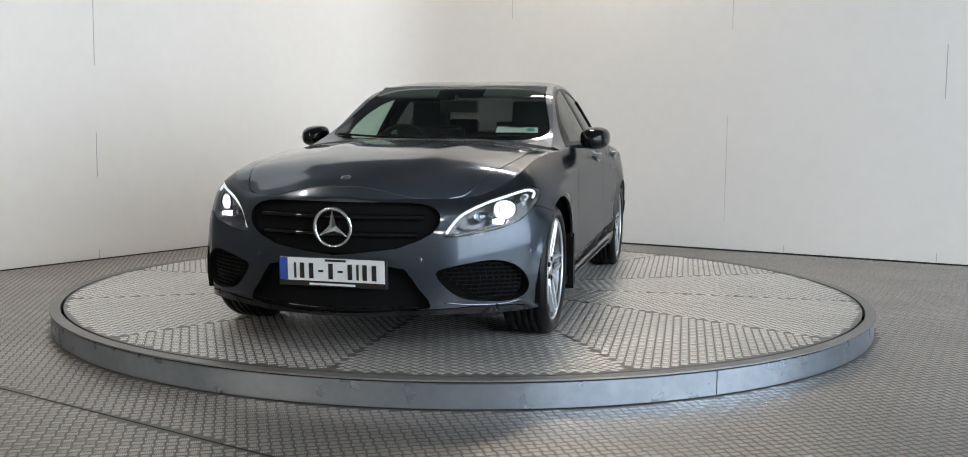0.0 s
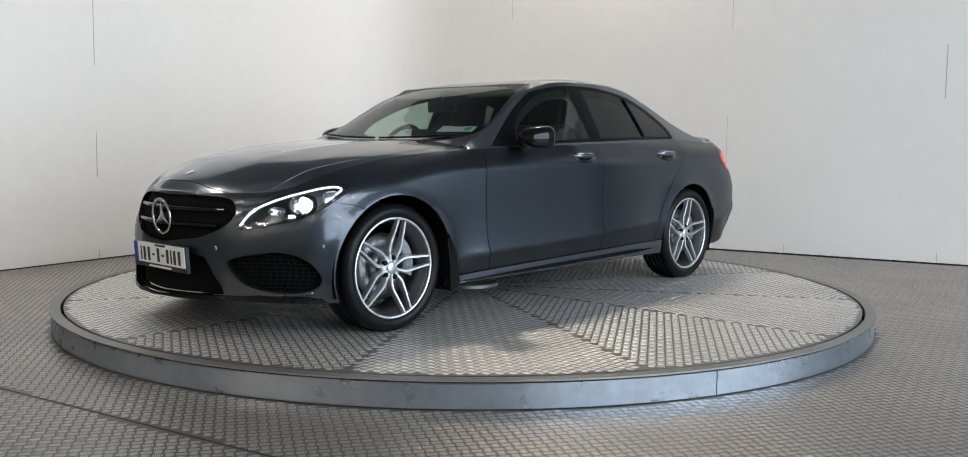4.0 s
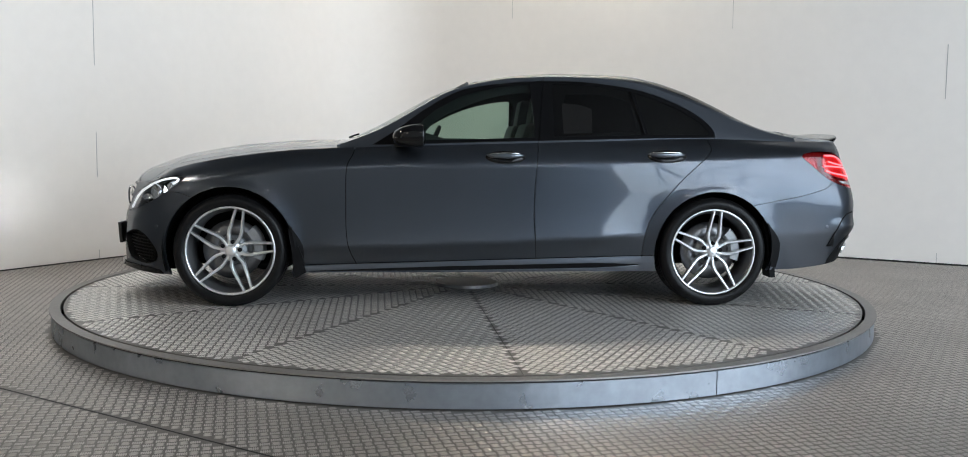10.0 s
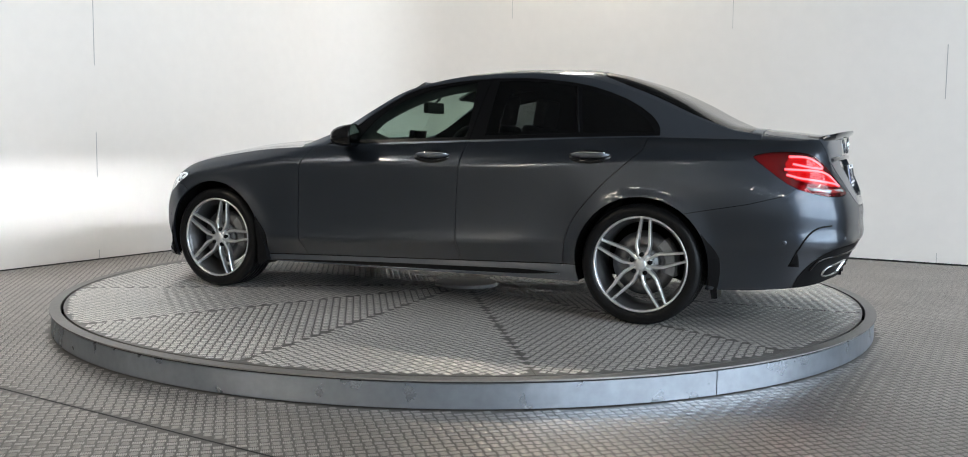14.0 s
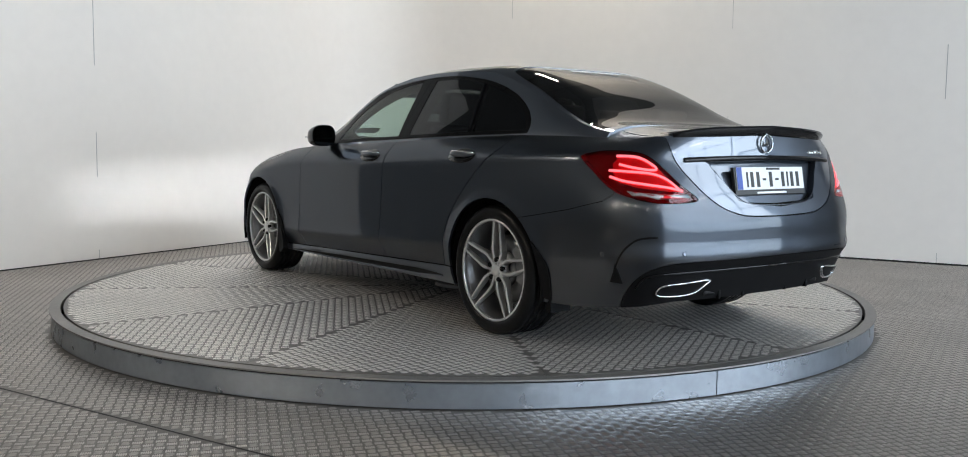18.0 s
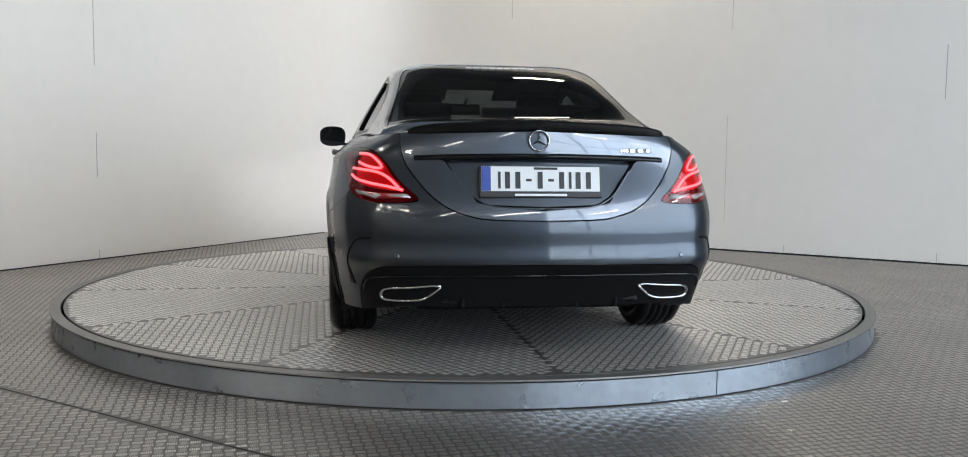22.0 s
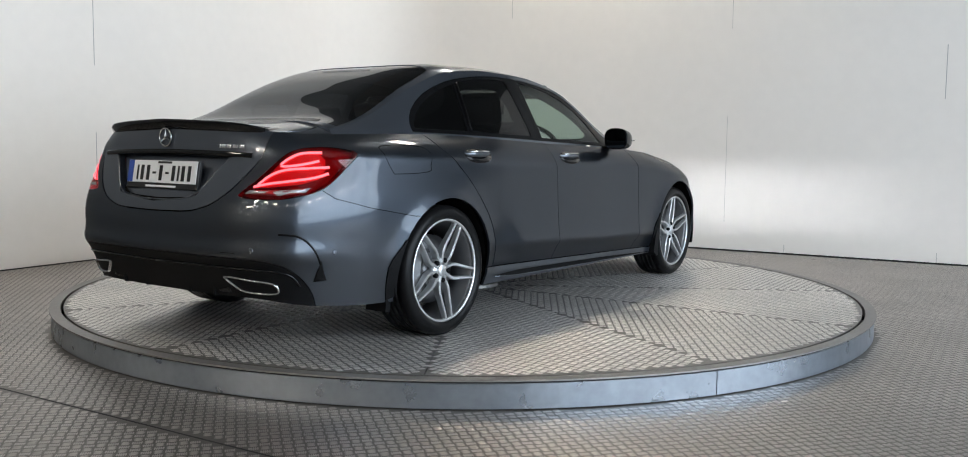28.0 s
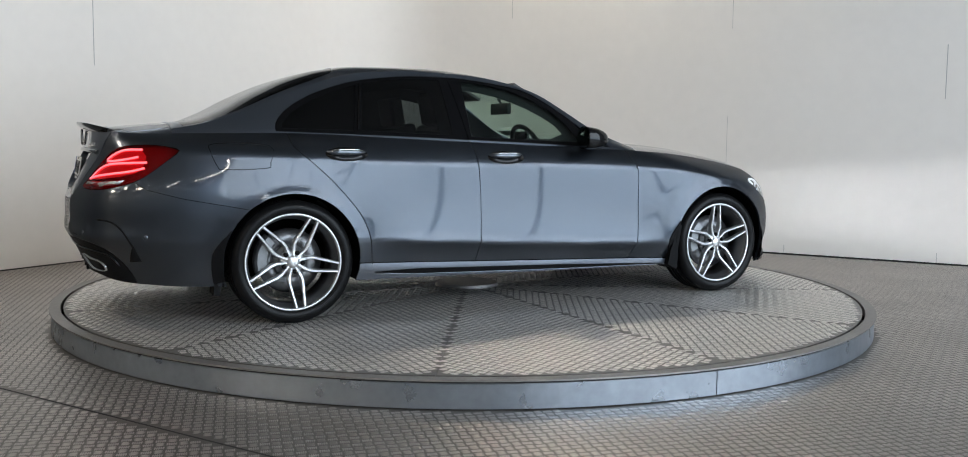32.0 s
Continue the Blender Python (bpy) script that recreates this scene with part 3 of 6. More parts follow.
def bend(faces, fn, sink=0.0, flange=0.014, mirror=False, merge=False):
    """Bends flat faces onto the sheet fn(u, v, sink), with a turned-in edge. mirror: on the other side of the car; merge: both sides in one."""
    verts = list({v for f in faces for v in f.verts})
    index = {v: i for i, v in enumerate(verts)}
    uv = np.array([v.co[:2] for v in verts])
    top = fn(uv[:, 0], uv[:, 1], sink)
    quads = [[index[v] for v in f.verts] for f in faces]
    inner = {f for f in faces}
    rim = [e for e in {e for f in faces for e in f.edges} if sum(g in inner for g in e.link_faces) == 1]
    if merge:
        low = fn(uv[:, 0], uv[:, 1], sink)[:, 1]
        rim = [e for e in rim if not all(abs(low[index[v]]) < 1e-4 for v in e.verts)]
    bm = bmesh.new()
    sides = (1, -1) if merge else ((-1,) if mirror else (1,))
    for sy in sides:
        vs = [bm.verts.new((p[0], p[1] * sy, p[2])) for p in top]
        for q in quads:
            try:
                f = bm.faces.new([vs[i] for i in (q if sy > 0 else q[::-1])])
                f.smooth = True
            except ValueError:
                pass
        if flange:
            under = fn(uv[:, 0], uv[:, 1], sink + flange)
            made = {}
            for e in rim:
                ids = [index[v] for v in e.verts]
                for i in ids:
                    if i not in made:
                        made[i] = bm.verts.new((under[i][0], under[i][1] * sy, under[i][2]))
                try:
                    bm.faces.new([vs[ids[0]], vs[ids[1]], made[ids[1]], made[ids[0]]])
                except ValueError:
                    pass
    if merge:
        bmesh.ops.remove_doubles(bm, verts=[v for v in bm.verts if abs(v.co.y) < 0.001], dist=0.0008)
    bmesh.ops.recalc_face_normals(bm, faces=bm.faces[:])
    c = sum((f.normal.dot(f.calc_center_median() - Vector((f.calc_center_median().x * 0.6, 0, 0.55))) * f.calc_area() for f in bm.faces if f.smooth), 0.0)
    if c < 0:
        bmesh.ops.reverse_faces(bm, faces=bm.faces[:])
    for e in bm.edges:
        if len(e.link_faces) == 2 and e.link_faces[0].smooth != e.link_faces[1].smooth:
            e.smooth = False
    return bm
# ---- the body ----
car = tagged(new("car"), "dark metallic grey four-door saloon with silver twin-spoke wheels", "car")


def paint_material():
    m = material("metallic_grey_paint", (0.098, 0.113, 0.139), 0.30, metal=0.9, coat=1.0, stain=0.03, stain_scale=1.5)
    b = m.node_tree.nodes["Principled BSDF"]
    b.inputs["Specular Tint"].default_value = (0.45, 0.46, 0.48, 1)
    b.inputs["Coat Roughness"].default_value = 0.03
    b.inputs["Coat IOR"].default_value = 1.62
    return m


def glass_material(name, tint, rough=0.0):
    m = bpy.data.materials.new(name)
    m.use_nodes = True
    nt = m.node_tree
    nt.nodes.remove(nt.nodes["Principled BSDF"])
    see, shine = nt.nodes.new("ShaderNodeBsdfTransparent"), nt.nodes.new("ShaderNodeBsdfGlossy")
    mix, fres = nt.nodes.new("ShaderNodeMixShader"), nt.nodes.new("ShaderNodeLayerWeight")
    see.inputs["Color"].default_value = (*tint, 1)
    shine.inputs["Roughness"].default_value = rough
    power, scale = nt.nodes.new("ShaderNodeMath"), nt.nodes.new("ShaderNodeMath")
    power.operation, scale.operation = "POWER", "MULTIPLY_ADD"
    power.inputs[1].default_value, scale.inputs[1].default_value, scale.inputs[2].default_value = 5.0, 0.9, 0.045
    nt.links.new(fres.outputs["Facing"], power.inputs[0])
    nt.links.new(power.outputs[0], scale.inputs[0])
    nt.links.new(scale.outputs[0], mix.inputs[0])
    nt.links.new(see.outputs[0], mix.inputs[1])
    nt.links.new(shine.outputs[0], mix.inputs[2])
    nt.links.new(mix.outputs[0], nt.nodes["Material Output"].inputs["Surface"])
    return m


PAINT = paint_material()
GLASS = glass_material("green_tinted_glass", (0.60, 0.72, 0.66))
SCREEN_GLASS = glass_material("windscreen_glass", (0.62, 0.72, 0.67))
PRIVACY = glass_material("privacy_glass", (0.11, 0.113, 0.118))
LENS = glass_material("clear_lens", (0.93, 0.94, 0.95))
RED_LENS = glass_material("red_lens", (0.92, 0.16, 0.18))
GLOSS_BLACK = material("gloss_black", (0.005, 0.005, 0.0055), 0.05, spec=0.28)
FRAME_BLACK = material("window_frame_black", (0.005, 0.005, 0.0055), 0.25, spec=0.06)
LAMP_INNER = material("lamp_inner_grey", (0.20, 0.205, 0.215), 0.32, metal=0.8, grain=0.1, grain_scale=90)
TRIM_BLACK = material("satin_black_plastic", (0.0065, 0.0065, 0.007), 0.5, spec=0.07, grain=0.15, grain_scale=300)
INNER_DARK = material("dark_cavity", (0.005, 0.005, 0.005), 0.9, spec=0.08)
CHROME = material("chrome", (0.78, 0.79, 0.80), 0.07, metal=1.0)
SILVER = material("silver_wheel_paint", (0.66, 0.67, 0.68), 0.30, metal=0.85, coat=0.3, stain=0.04, stain_scale=8)
BARREL = material("wheel_barrel_graphite", (0.16, 0.16, 0.165), 0.35, metal=0.8, stain=0.1, stain_scale=6)
TYRE = material("tyre_rubber", (0.010, 0.010, 0.0105), 0.65, spec=0.12, grain=0.2, grain_scale=60, bump=0.2, bump_scale=250)
TYRE_WET = material("dressed_tyre_wall", (0.006, 0.006, 0.0063), 0.3, spec=0.13, grain=0.15, grain_scale=50, bump=0.25, bump_scale=180)
BRAKE = material("brushed_brake_steel", (0.17, 0.17, 0.175), 0.38, metal=1.0, grain=0.1, grain_scale=80)
CALIPER = material("grey_caliper", (0.22, 0.225, 0.23), 0.45, metal=0.6, grain=0.1, grain_scale=40)
CABIN = material("black_leather", (0.014, 0.014, 0.0148), 0.55, spec=0.2, grain=0.2, grain_scale=120, bump=0.2, bump_scale=400)
CABIN_LIGHT = material("grey_headliner", (0.10, 0.10, 0.10), 0.9, grain=0.1, grain_scale=200)
DRL = material("daytime_strip_glow", (0.9, 0.9, 0.9), 0.4, emit=(0.86, 0.93, 1.0), power=1.3)
BEAM = material("dipped_beam_glow", (0.9, 0.9, 0.9), 0.4, emit=(0.90, 0.95, 1.0), power=41000)
LAMP_CORE = material("projector_glow", (0.9, 0.9, 0.9), 0.3, emit=(0.92, 0.96, 1.0), power=6)
TAIL_GLOW = material("tail_tube_glow", (0.6, 0.05, 0.05), 0.4, emit=(1.0, 0.20, 0.25), power=1.9)
TAIL_HAZE = material("tail_guide_glow", (0.4, 0.02, 0.03), 0.4, emit=(1.0, 0.05, 0.09), power=0.14)
CLEAR_STRIP = material("clear_lamp_plastic", (0.42, 0.40, 0.41), 0.25, metal=0.5, grain=0.3, grain_scale=140)
# mirror colour darkened in place of dark surroundings in its reflection
MIRROR_GLASS = material("darkened_mirror_glass", (0.16, 0.165, 0.175), 0.02, metal=1.0)
SOFT_CHROME = material("soft_chrome", (0.55, 0.56, 0.57), 0.22, metal=1.0)
TAIL_RED = material("dark_red_reflector", (0.13, 0.004, 0.007), 0.12, coat=0.5, grain=0.2, grain_scale=150)
REFLECTOR = material("lamp_reflector", (0.65, 0.66, 0.68), 0.16, metal=1.0, bump=0.3, bump_scale=60)
PLATE_WHITE = material("plate_white", (0.72, 0.73, 0.74), 0.35)
PLATE_BLUE = material("plate_blue", (0.02, 0.06, 0.30), 0.35)
PLATE_BLACK = material("plate_black", (0.01, 0.01, 0.01), 0.4)

HEADLIGHT = [(2.296, 0.538), (2.255, 0.588), (2.205, 0.635), (2.12, 0.675), (2.02, 0.706), (1.90, 0.732), (1.80, 0.747), (1.735, 0.752), (1.69, 0.743), (1.70, 0.722), (1.77, 0.680), (1.835, 0.643), (1.90, 0.61), (1.975, 0.585), (2.055, 0.565), (2.145, 0.549), (2.235, 0.536)]
TAILLIGHT = [(-1.985, 0.903), (-2.06, 0.924), (-2.15, 0.930), (-2.28, 0.922), (-2.37, 0.895), (-2.45, 0.845), (-2.53, 0.780), (-2.605, 0.722), (-2.54, 0.708), (-2.40, 0.706), (-2.25, 0.732), (-2.155, 0.772), (-2.055, 0.845)]
GRILLE = [(S_NOSE + 0.2, 0.687), (2.55, 0.685), (2.40, 0.680), (2.335, 0.664), (2.305, 0.63), (2.318, 0.58), (2.38, 0.533), (2.46, 0.503), (2.57, 0.478), (S_NOSE + 0.2, 0.456)]
INTAKE = [(2.329, 0.375), (2.262, 0.402), (2.150, 0.422), (2.057, 0.430), (1.965, 0.412), (1.898, 0.370), (1.855, 0.310), (1.872, 0.265), (1.951, 0.242), (2.084, 0.243), (2.203, 0.260), (2.276, 0.305)]
LOWER_GRILLE = [(S_NOSE + 0.2, 0.405), (2.53, 0.402), (2.45, 0.365), (2.41, 0.31), (2.355, 0.235), (2.43, 0.214), (S_NOSE + 0.2, 0.21)]
RECESS = [(S_TAIL - 0.2, 0.886), (-2.75, 0.885), (-2.715, 0.876), (-2.775, 0.805), (-2.83, 0.742), (-2.90, 0.702), (S_TAIL - 0.2, 0.687)]
DOOR_A = [(0.69, 1.05), (0.715, 0.90), (0.745, 0.84), (0.757, 0.77), (0.758, 0.61), (0.755, 0.43), (0.735, 0.33), (0.700, 0.252)]
DOOR_B = [(-0.37, 1.1), (-0.366, 0.97), (-0.353, 0.855), (-0.339, 0.68), (-0.338, 0.495), (-0.356, 0.282)]
DOOR_C = [(-1.41, 1.1), (-1.412, 0.955), (-1.385, 0.907), (-1.238, 0.774), (-1.122, 0.65), (-1.046, 0.549), (-1.002, 0.436), (-0.986, 0.302)]
SILL = [(1.2, 0.236), (0.70, 0.252), (-0.356, 0.283), (-0.986, 0.302), (-1.25, 0.31)]
BUMPER_F = [(1.785, 0.668), (1.70, 0.656), (1.58, 0.62)]
BUMPER_R = [(-1.62, 0.60), (-1.69, 0.613), (-1.96, 0.662), (-2.14, 0.708), (-2.20, 0.745)]
LID_EDGE = [(-2.46, 1.04), (-2.475, 0.98), (-2.515, 0.885), (-2.595, 0.795), (-2.66, 0.735), (-2.73, 0.688), (-2.81, 0.659), (-2.93, 0.641), (S_TAIL - 0.2, 0.636)]
DIFFUSER = [(S_TAIL - 0.2, 0.456), (-2.62, 0.452), (-2.42, 0.433), (-2.31, 0.375), (-2.235, 0.29), (-2.20, 0.20)]
LIP = [(1.82, 0.15), (1.85, 0.207), (2.12, 0.222), (2.30, 0.214), (S_NOSE + 0.2, 0.203)]
FUEL = [(-1.535, 0.935), (-1.815, 0.94), (-1.835, 0.90), (-1.80, 0.82), (-1.77, 0.808), (-1.56, 0.815), (-1.535, 0.845)]


def both(name, faces, fn, mat, label="", **kw):
    """The same panel on the car's two sides."""
    a = part(name, bend(faces, fn, **kw), mat, car, label)
    b = part(name, bend(faces, fn, mirror=True, **kw), mat, car, label)
    return a, b


def skirt_sheet(s, z, sink=0.0):
    """The side skirt: stands proud of the doors and leans out towards its foot."""
    s, z = np.asarray(s, float), np.asarray(z, float)
    top = np.interp(s, [q[0] for q in SILL[::-1]], [q[1] for q in SILL[::-1]])
    fade = np.clip((1.12 - np.abs(s)) / 0.12, 0, 1)
    drop = np.maximum(top - z, 0)
    return flank(s, z, sink + fade * (inset(s, top) - inset(s, z) - 0.008 - 0.02 * np.minimum(drop, 0.035) + 0.30 * np.maximum(drop - 0.035, 0)))


def build_flanks():
    us = np.concatenate([np.arange(S_TAIL, -1.95, 0.028), np.arange(-1.95, 1.8, 0.045), np.linspace(1.8, S_NOSE, 38)])
    us[0], us[-1] = S_TAIL, S_NOSE
    bm = flat_grid(us, lambda u: (float(z_bot(u)), float(z_top(u))), 46)
    cut_hole(bm, circle(WHEEL_X, WHEEL_Z, ARCH_F))
    cut_hole(bm, circle(-WHEEL_X, WHEEL_Z, ARCH_R))
    for line in (DOOR_A, DOOR_B, DOOR_C):
        cut_gap(bm, rounded(line, False, 3))
    cut_gap(bm, SILL)
    cut_gap(bm, rounded(HEADLIGHT, True, 3), True, 0.004)
    cut_gap(bm, rounded(TAILLIGHT, True, 3), True, 0.003)
    for line in (BUMPER_F, BUMPER_R):
        cut_gap(bm, line, gap=0.003)
    cut_gap(bm, rounded(LID_EDGE, False, 3), gap=0.006)
    for line in (GRILLE, INTAKE, LOWER_GRILLE, RECESS):
        cut_gap(bm, rounded(line, True, 3), True, 0.003)
    cut_gap(bm, rounded(DIFFUSER, False, 3), gap=0.004)
    cut_gap(bm, rounded(LIP, False, 3), gap=0.003)
    groups = pieces(bm)
    at = lambda u, v: piece_at(groups, u, v)
    both("front_door", at(0.2, 0.6), flank, PAINT)
    both("rear_door", at(-0.7, 0.6), flank, PAINT)
    both("front_wing", at(1.1, 0.75), flank, PAINT)
    both("rear_quarter", at(-1.7, 0.8), flank, PAINT)
    both("side_skirt", at(0.0, 0.24), skirt_sheet, PAINT)
    part("front_bumper", bend(at(1.95, 0.50), flank, merge=True), PAINT, car)
    part("rear_bumper", bend(at(-2.3, 0.55), flank, merge=True), PAINT, car)
    lid = part("boot_lid", bend(at(-2.85, 0.94), flank, merge=True), PAINT, car)
    part("plate_recess", bend(at(-3.0, 0.75), flank, sink=0.034, merge=True, flange=0), PAINT, lid)
    part("recess_side", ribbon(rounded(RECESS, True, 3), 0.0, 0.034, True), PAINT, lid)
    part("diffuser", bend(at(-2.9, 0.36), flank, merge=True, flange=0.03), TRIM_BLACK, car, "black plastic rear diffuser")
    part("front_lip", bend(at(2.6, 0.195), flank, sink=-0.006, merge=True), GLOSS_BLACK, car, "black front splitter lip")
    both("tail_lamp_lens", at(-2.3, 0.8), flank, RED_LENS, "red rear lamp with three glowing tubes", flange=0.0)
    both("headlamp_lens", at(2.0, 0.65), flank, LENS, "clear headlamp cover, lit", flange=0.0)
    hollow = bend(at(2.7, 0.55), flank, sink=0.030, merge=True, flange=0)
    grille = part("radiator_grille", hollow, INNER_DARK, car, "black radiator grille with a round star emblem")
    lower = part("lower_grille", bend(at(2.7, 0.3), flank, sink=0.05, merge=True, flange=0), INNER_DARK, car, "black lower air intake")
    ins = [part("side_intake", bend(at(2.1, 0.35), flank, sink=0.045, flange=0, mirror=k), INNER_DARK, car, "black honeycomb side air intake") for k in (False, True)]
    # returns of the openings
    for outline_pts, ends, owner, deep in ((GRILLE, True, grille, 0.030), (LOWER_GRILLE, True, lower, 0.05)):
        part("surround", ribbon(rounded(outline_pts, True, 3), 0.0, deep, True), GLOSS_BLACK, owner)
    for k, owner in zip((1, -1), ins):
        part("surround", ribbon(rounded(INTAKE, True, 3), 0.0, 0.045, False, k), TRIM_BLACK, owner)
    bm.free()
    return grille, lower, ins, lid


def ribbon(pts, a, b, merge, side=1):
    """A band standing square to the body along a line, from depth a to depth b. merge: both sides in one, joined on the centre line."""
    pts = [q for q in pts if S_TAIL <= q[0] <= S_NOSE]
    if merge:
        end = S_NOSE if pts[0][0] > 0 else S_TAIL
        pts = [(end, pts[0][1])] + pts + [(end, pts[-1][1])]
    pts = np.array(pts)
    top, low = flank(pts[:, 0], pts[:, 1], a), flank(pts[:, 0], pts[:, 1], b)
    bm = bmesh.new()
    n = len(pts)
    for sy in ((1, -1) if merge else (side,)):
        t = [bm.verts.new((p[0], p[1] * sy, p[2])) for p in top]
        l = [bm.verts.new((p[0], p[1] * sy, p[2])) for p in low]
        for i in range(n - 1 if merge else n):
            j = (i + 1) % n
            bm.faces.new((t[i], t[j], l[j], l[i])).smooth = True
    bmesh.ops.remove_doubles(bm, verts=bm.verts[:], dist=0.0004)
    return bm


GRILLE_PART, LOWER_PART, INTAKE_PARTS, LID_PART = build_flanks()

HOOD_EDGE = [(2.108, 0.0), (2.088, 0.25), (2.032, 0.42), (1.975, 0.505), (1.915, 0.562), (1.78, 0.622), (1.55, 0.665), (1.2, 0.685), (0.95, 0.69), (0.83, 0.67), (0.815, 0.55), (0.835, 0.3), (0.845, 0.0)]
SCREEN = [(0.80, 0.0), (0.795, 0.25), (0.765, 0.48), (0.70, 0.62), (0.60, 0.675), (0.47, 0.655), (0.30, 0.605), (0.12, 0.562), (0.0, 0.535), (-0.03, 0.50), (0.02, 0.25), (0.04, 0.0)]
REAR_WINDOW = [(-1.055, 0.0), (-1.06, 0.25), (-1.085, 0.46), (-1.15, 0.520), (-1.42, 0.556), (-1.68, 0.598), (-1.89, 0.624), (-1.935, 0.60), (-1.957, 0.30), (-1.965, 0.0)]
BOOT_EDGE = [(-1.985, 0.0), (-1.98, 0.30), (-1.965, 0.50), (-2.0, 0.575), (-2.12, 0.605), (-2.30, 0.597), (-2.45, 0.59)]


def build_tops():
    # bonnet sheet
    xs = np.concatenate([np.linspace(0.70, 2.0, 40), 2.0 + (np.linspace(0, 1, 18)[1:] ** 0.75) * (SH_X[-1] - 2.0 - 0.0006)])
    bm = flat_grid(xs, lambda x: (0.0, float(shoulder(x)[0])), 22)
    cut_gap(bm, rounded(HOOD_EDGE, False, 3), gap=0.0045)
    groups = pieces(bm)
    bonnet = part("bonnet", bend(piece_at(groups, 1.5, 0.3), lid_top, merge=True), PAINT, car)
    for g in groups:
        if g is not piece_at(groups, 1.5, 0.3):
            c = np.mean([f.calc_center_median()[:2] for f in g], 0)
            cowl = c[0] < 0.86 and c[1] < 0.6
            part("cowl_panel" if cowl else "nose_panel", bend(g, lid_top, merge=True, sink=0.006 if cowl else 0), TRIM_BLACK if cowl else PAINT, car)
    bm.free()
    # boot sheet
    xs = np.concatenate([np.linspace(SH_X[0] + 0.0006, -2.25, 16), np.linspace(-2.25, -1.975, 14)[1:]])
    bm = flat_grid(xs, lambda x: (0.0, float(shoulder(x)[0])), 20)
    cut_gap(bm, rounded(BOOT_EDGE, False, 3), gap=0.005)
    groups = pieces(bm)
    lid = piece_at(groups, -2.2, 0.2)
    part("lid_top", bend(lid, lid_top, merge=True), PAINT, LID_PART)
    for g in groups:
        if g is not lid:
            both("rear_deck", g, lid_top, PAINT, sink=0.001)
    bm.free()
    # roof sheet
    xs = np.linspace(-1.99, 0.82, 110)
    bm = flat_grid(xs, lambda x: (0.0, float(rail_y(x))), 28)
    cut_gap(bm, rounded(SCREEN, False, 3), gap=0.006)
    cut_gap(bm, rounded(REAR_WINDOW, False, 3), gap=0.006)
    groups = pieces(bm)
    at = lambda u, v: piece_at(groups, u, v)
    ws, rw = at(0.4, 0.2), at(-1.6, 0.2)
    part("windscreen", bend(ws, cabin_top, sink=0.003, merge=True, flange=0), SCREEN_GLASS, car, "large green-tinted windscreen")
    part("rear_window", bend(rw, cabin_top, sink=0.003, merge=True, flange=0), PRIVACY, car, "dark privacy-glass rear window")
    for g in groups:
        if g is not ws and g is not rw:
            part("roof", bend(g, cabin_top, merge=True), PAINT, car)
    bm.free()


DLO = [(0.605, 0.944), (0.47, 1.032), (0.322, 1.143), (0.135, 1.255), (-0.016, 1.300), (-0.246, 1.330), (-0.44, 1.342), (-0.637, 1.341), (-0.837, 1.323), (-1.04, 1.288), (-1.255, 1.212), (-1.405, 1.120), (-1.462, 1.050), (-1.465, 1.010),
       (-1.10, 1.001), (-0.795, 0.992), (-0.388, 0.978), (-0.029, 0.966), (0.34, 0.951)]
FRONT_PANE = [(0.395, 0.972), (0.315, 1.09), (0.24, 1.155), (0.10, 1.232), (-0.03, 1.277), (-0.18, 1.306), (-0.335, 1.322), (-0.345, 1.15), (-0.350, 0.996), (-0.10, 0.988), (0.2, 0.976)]
REAR_PANE = [(-0.475, 1.325), (-0.64, 1.323), (-0.80, 1.312), (-0.945, 1.288), (-1.005, 1.02), (-0.75, 1.010), (-0.465, 1.002), (-0.47, 1.2)]
QUARTER_PANE = [(-0.985, 1.278), (-1.12, 1.238), (-1.255, 1.182), (-1.38, 1.105), (-1.432, 1.045), (-1.432, 1.026), (-1.20, 1.022), (-1.045, 1.020)]


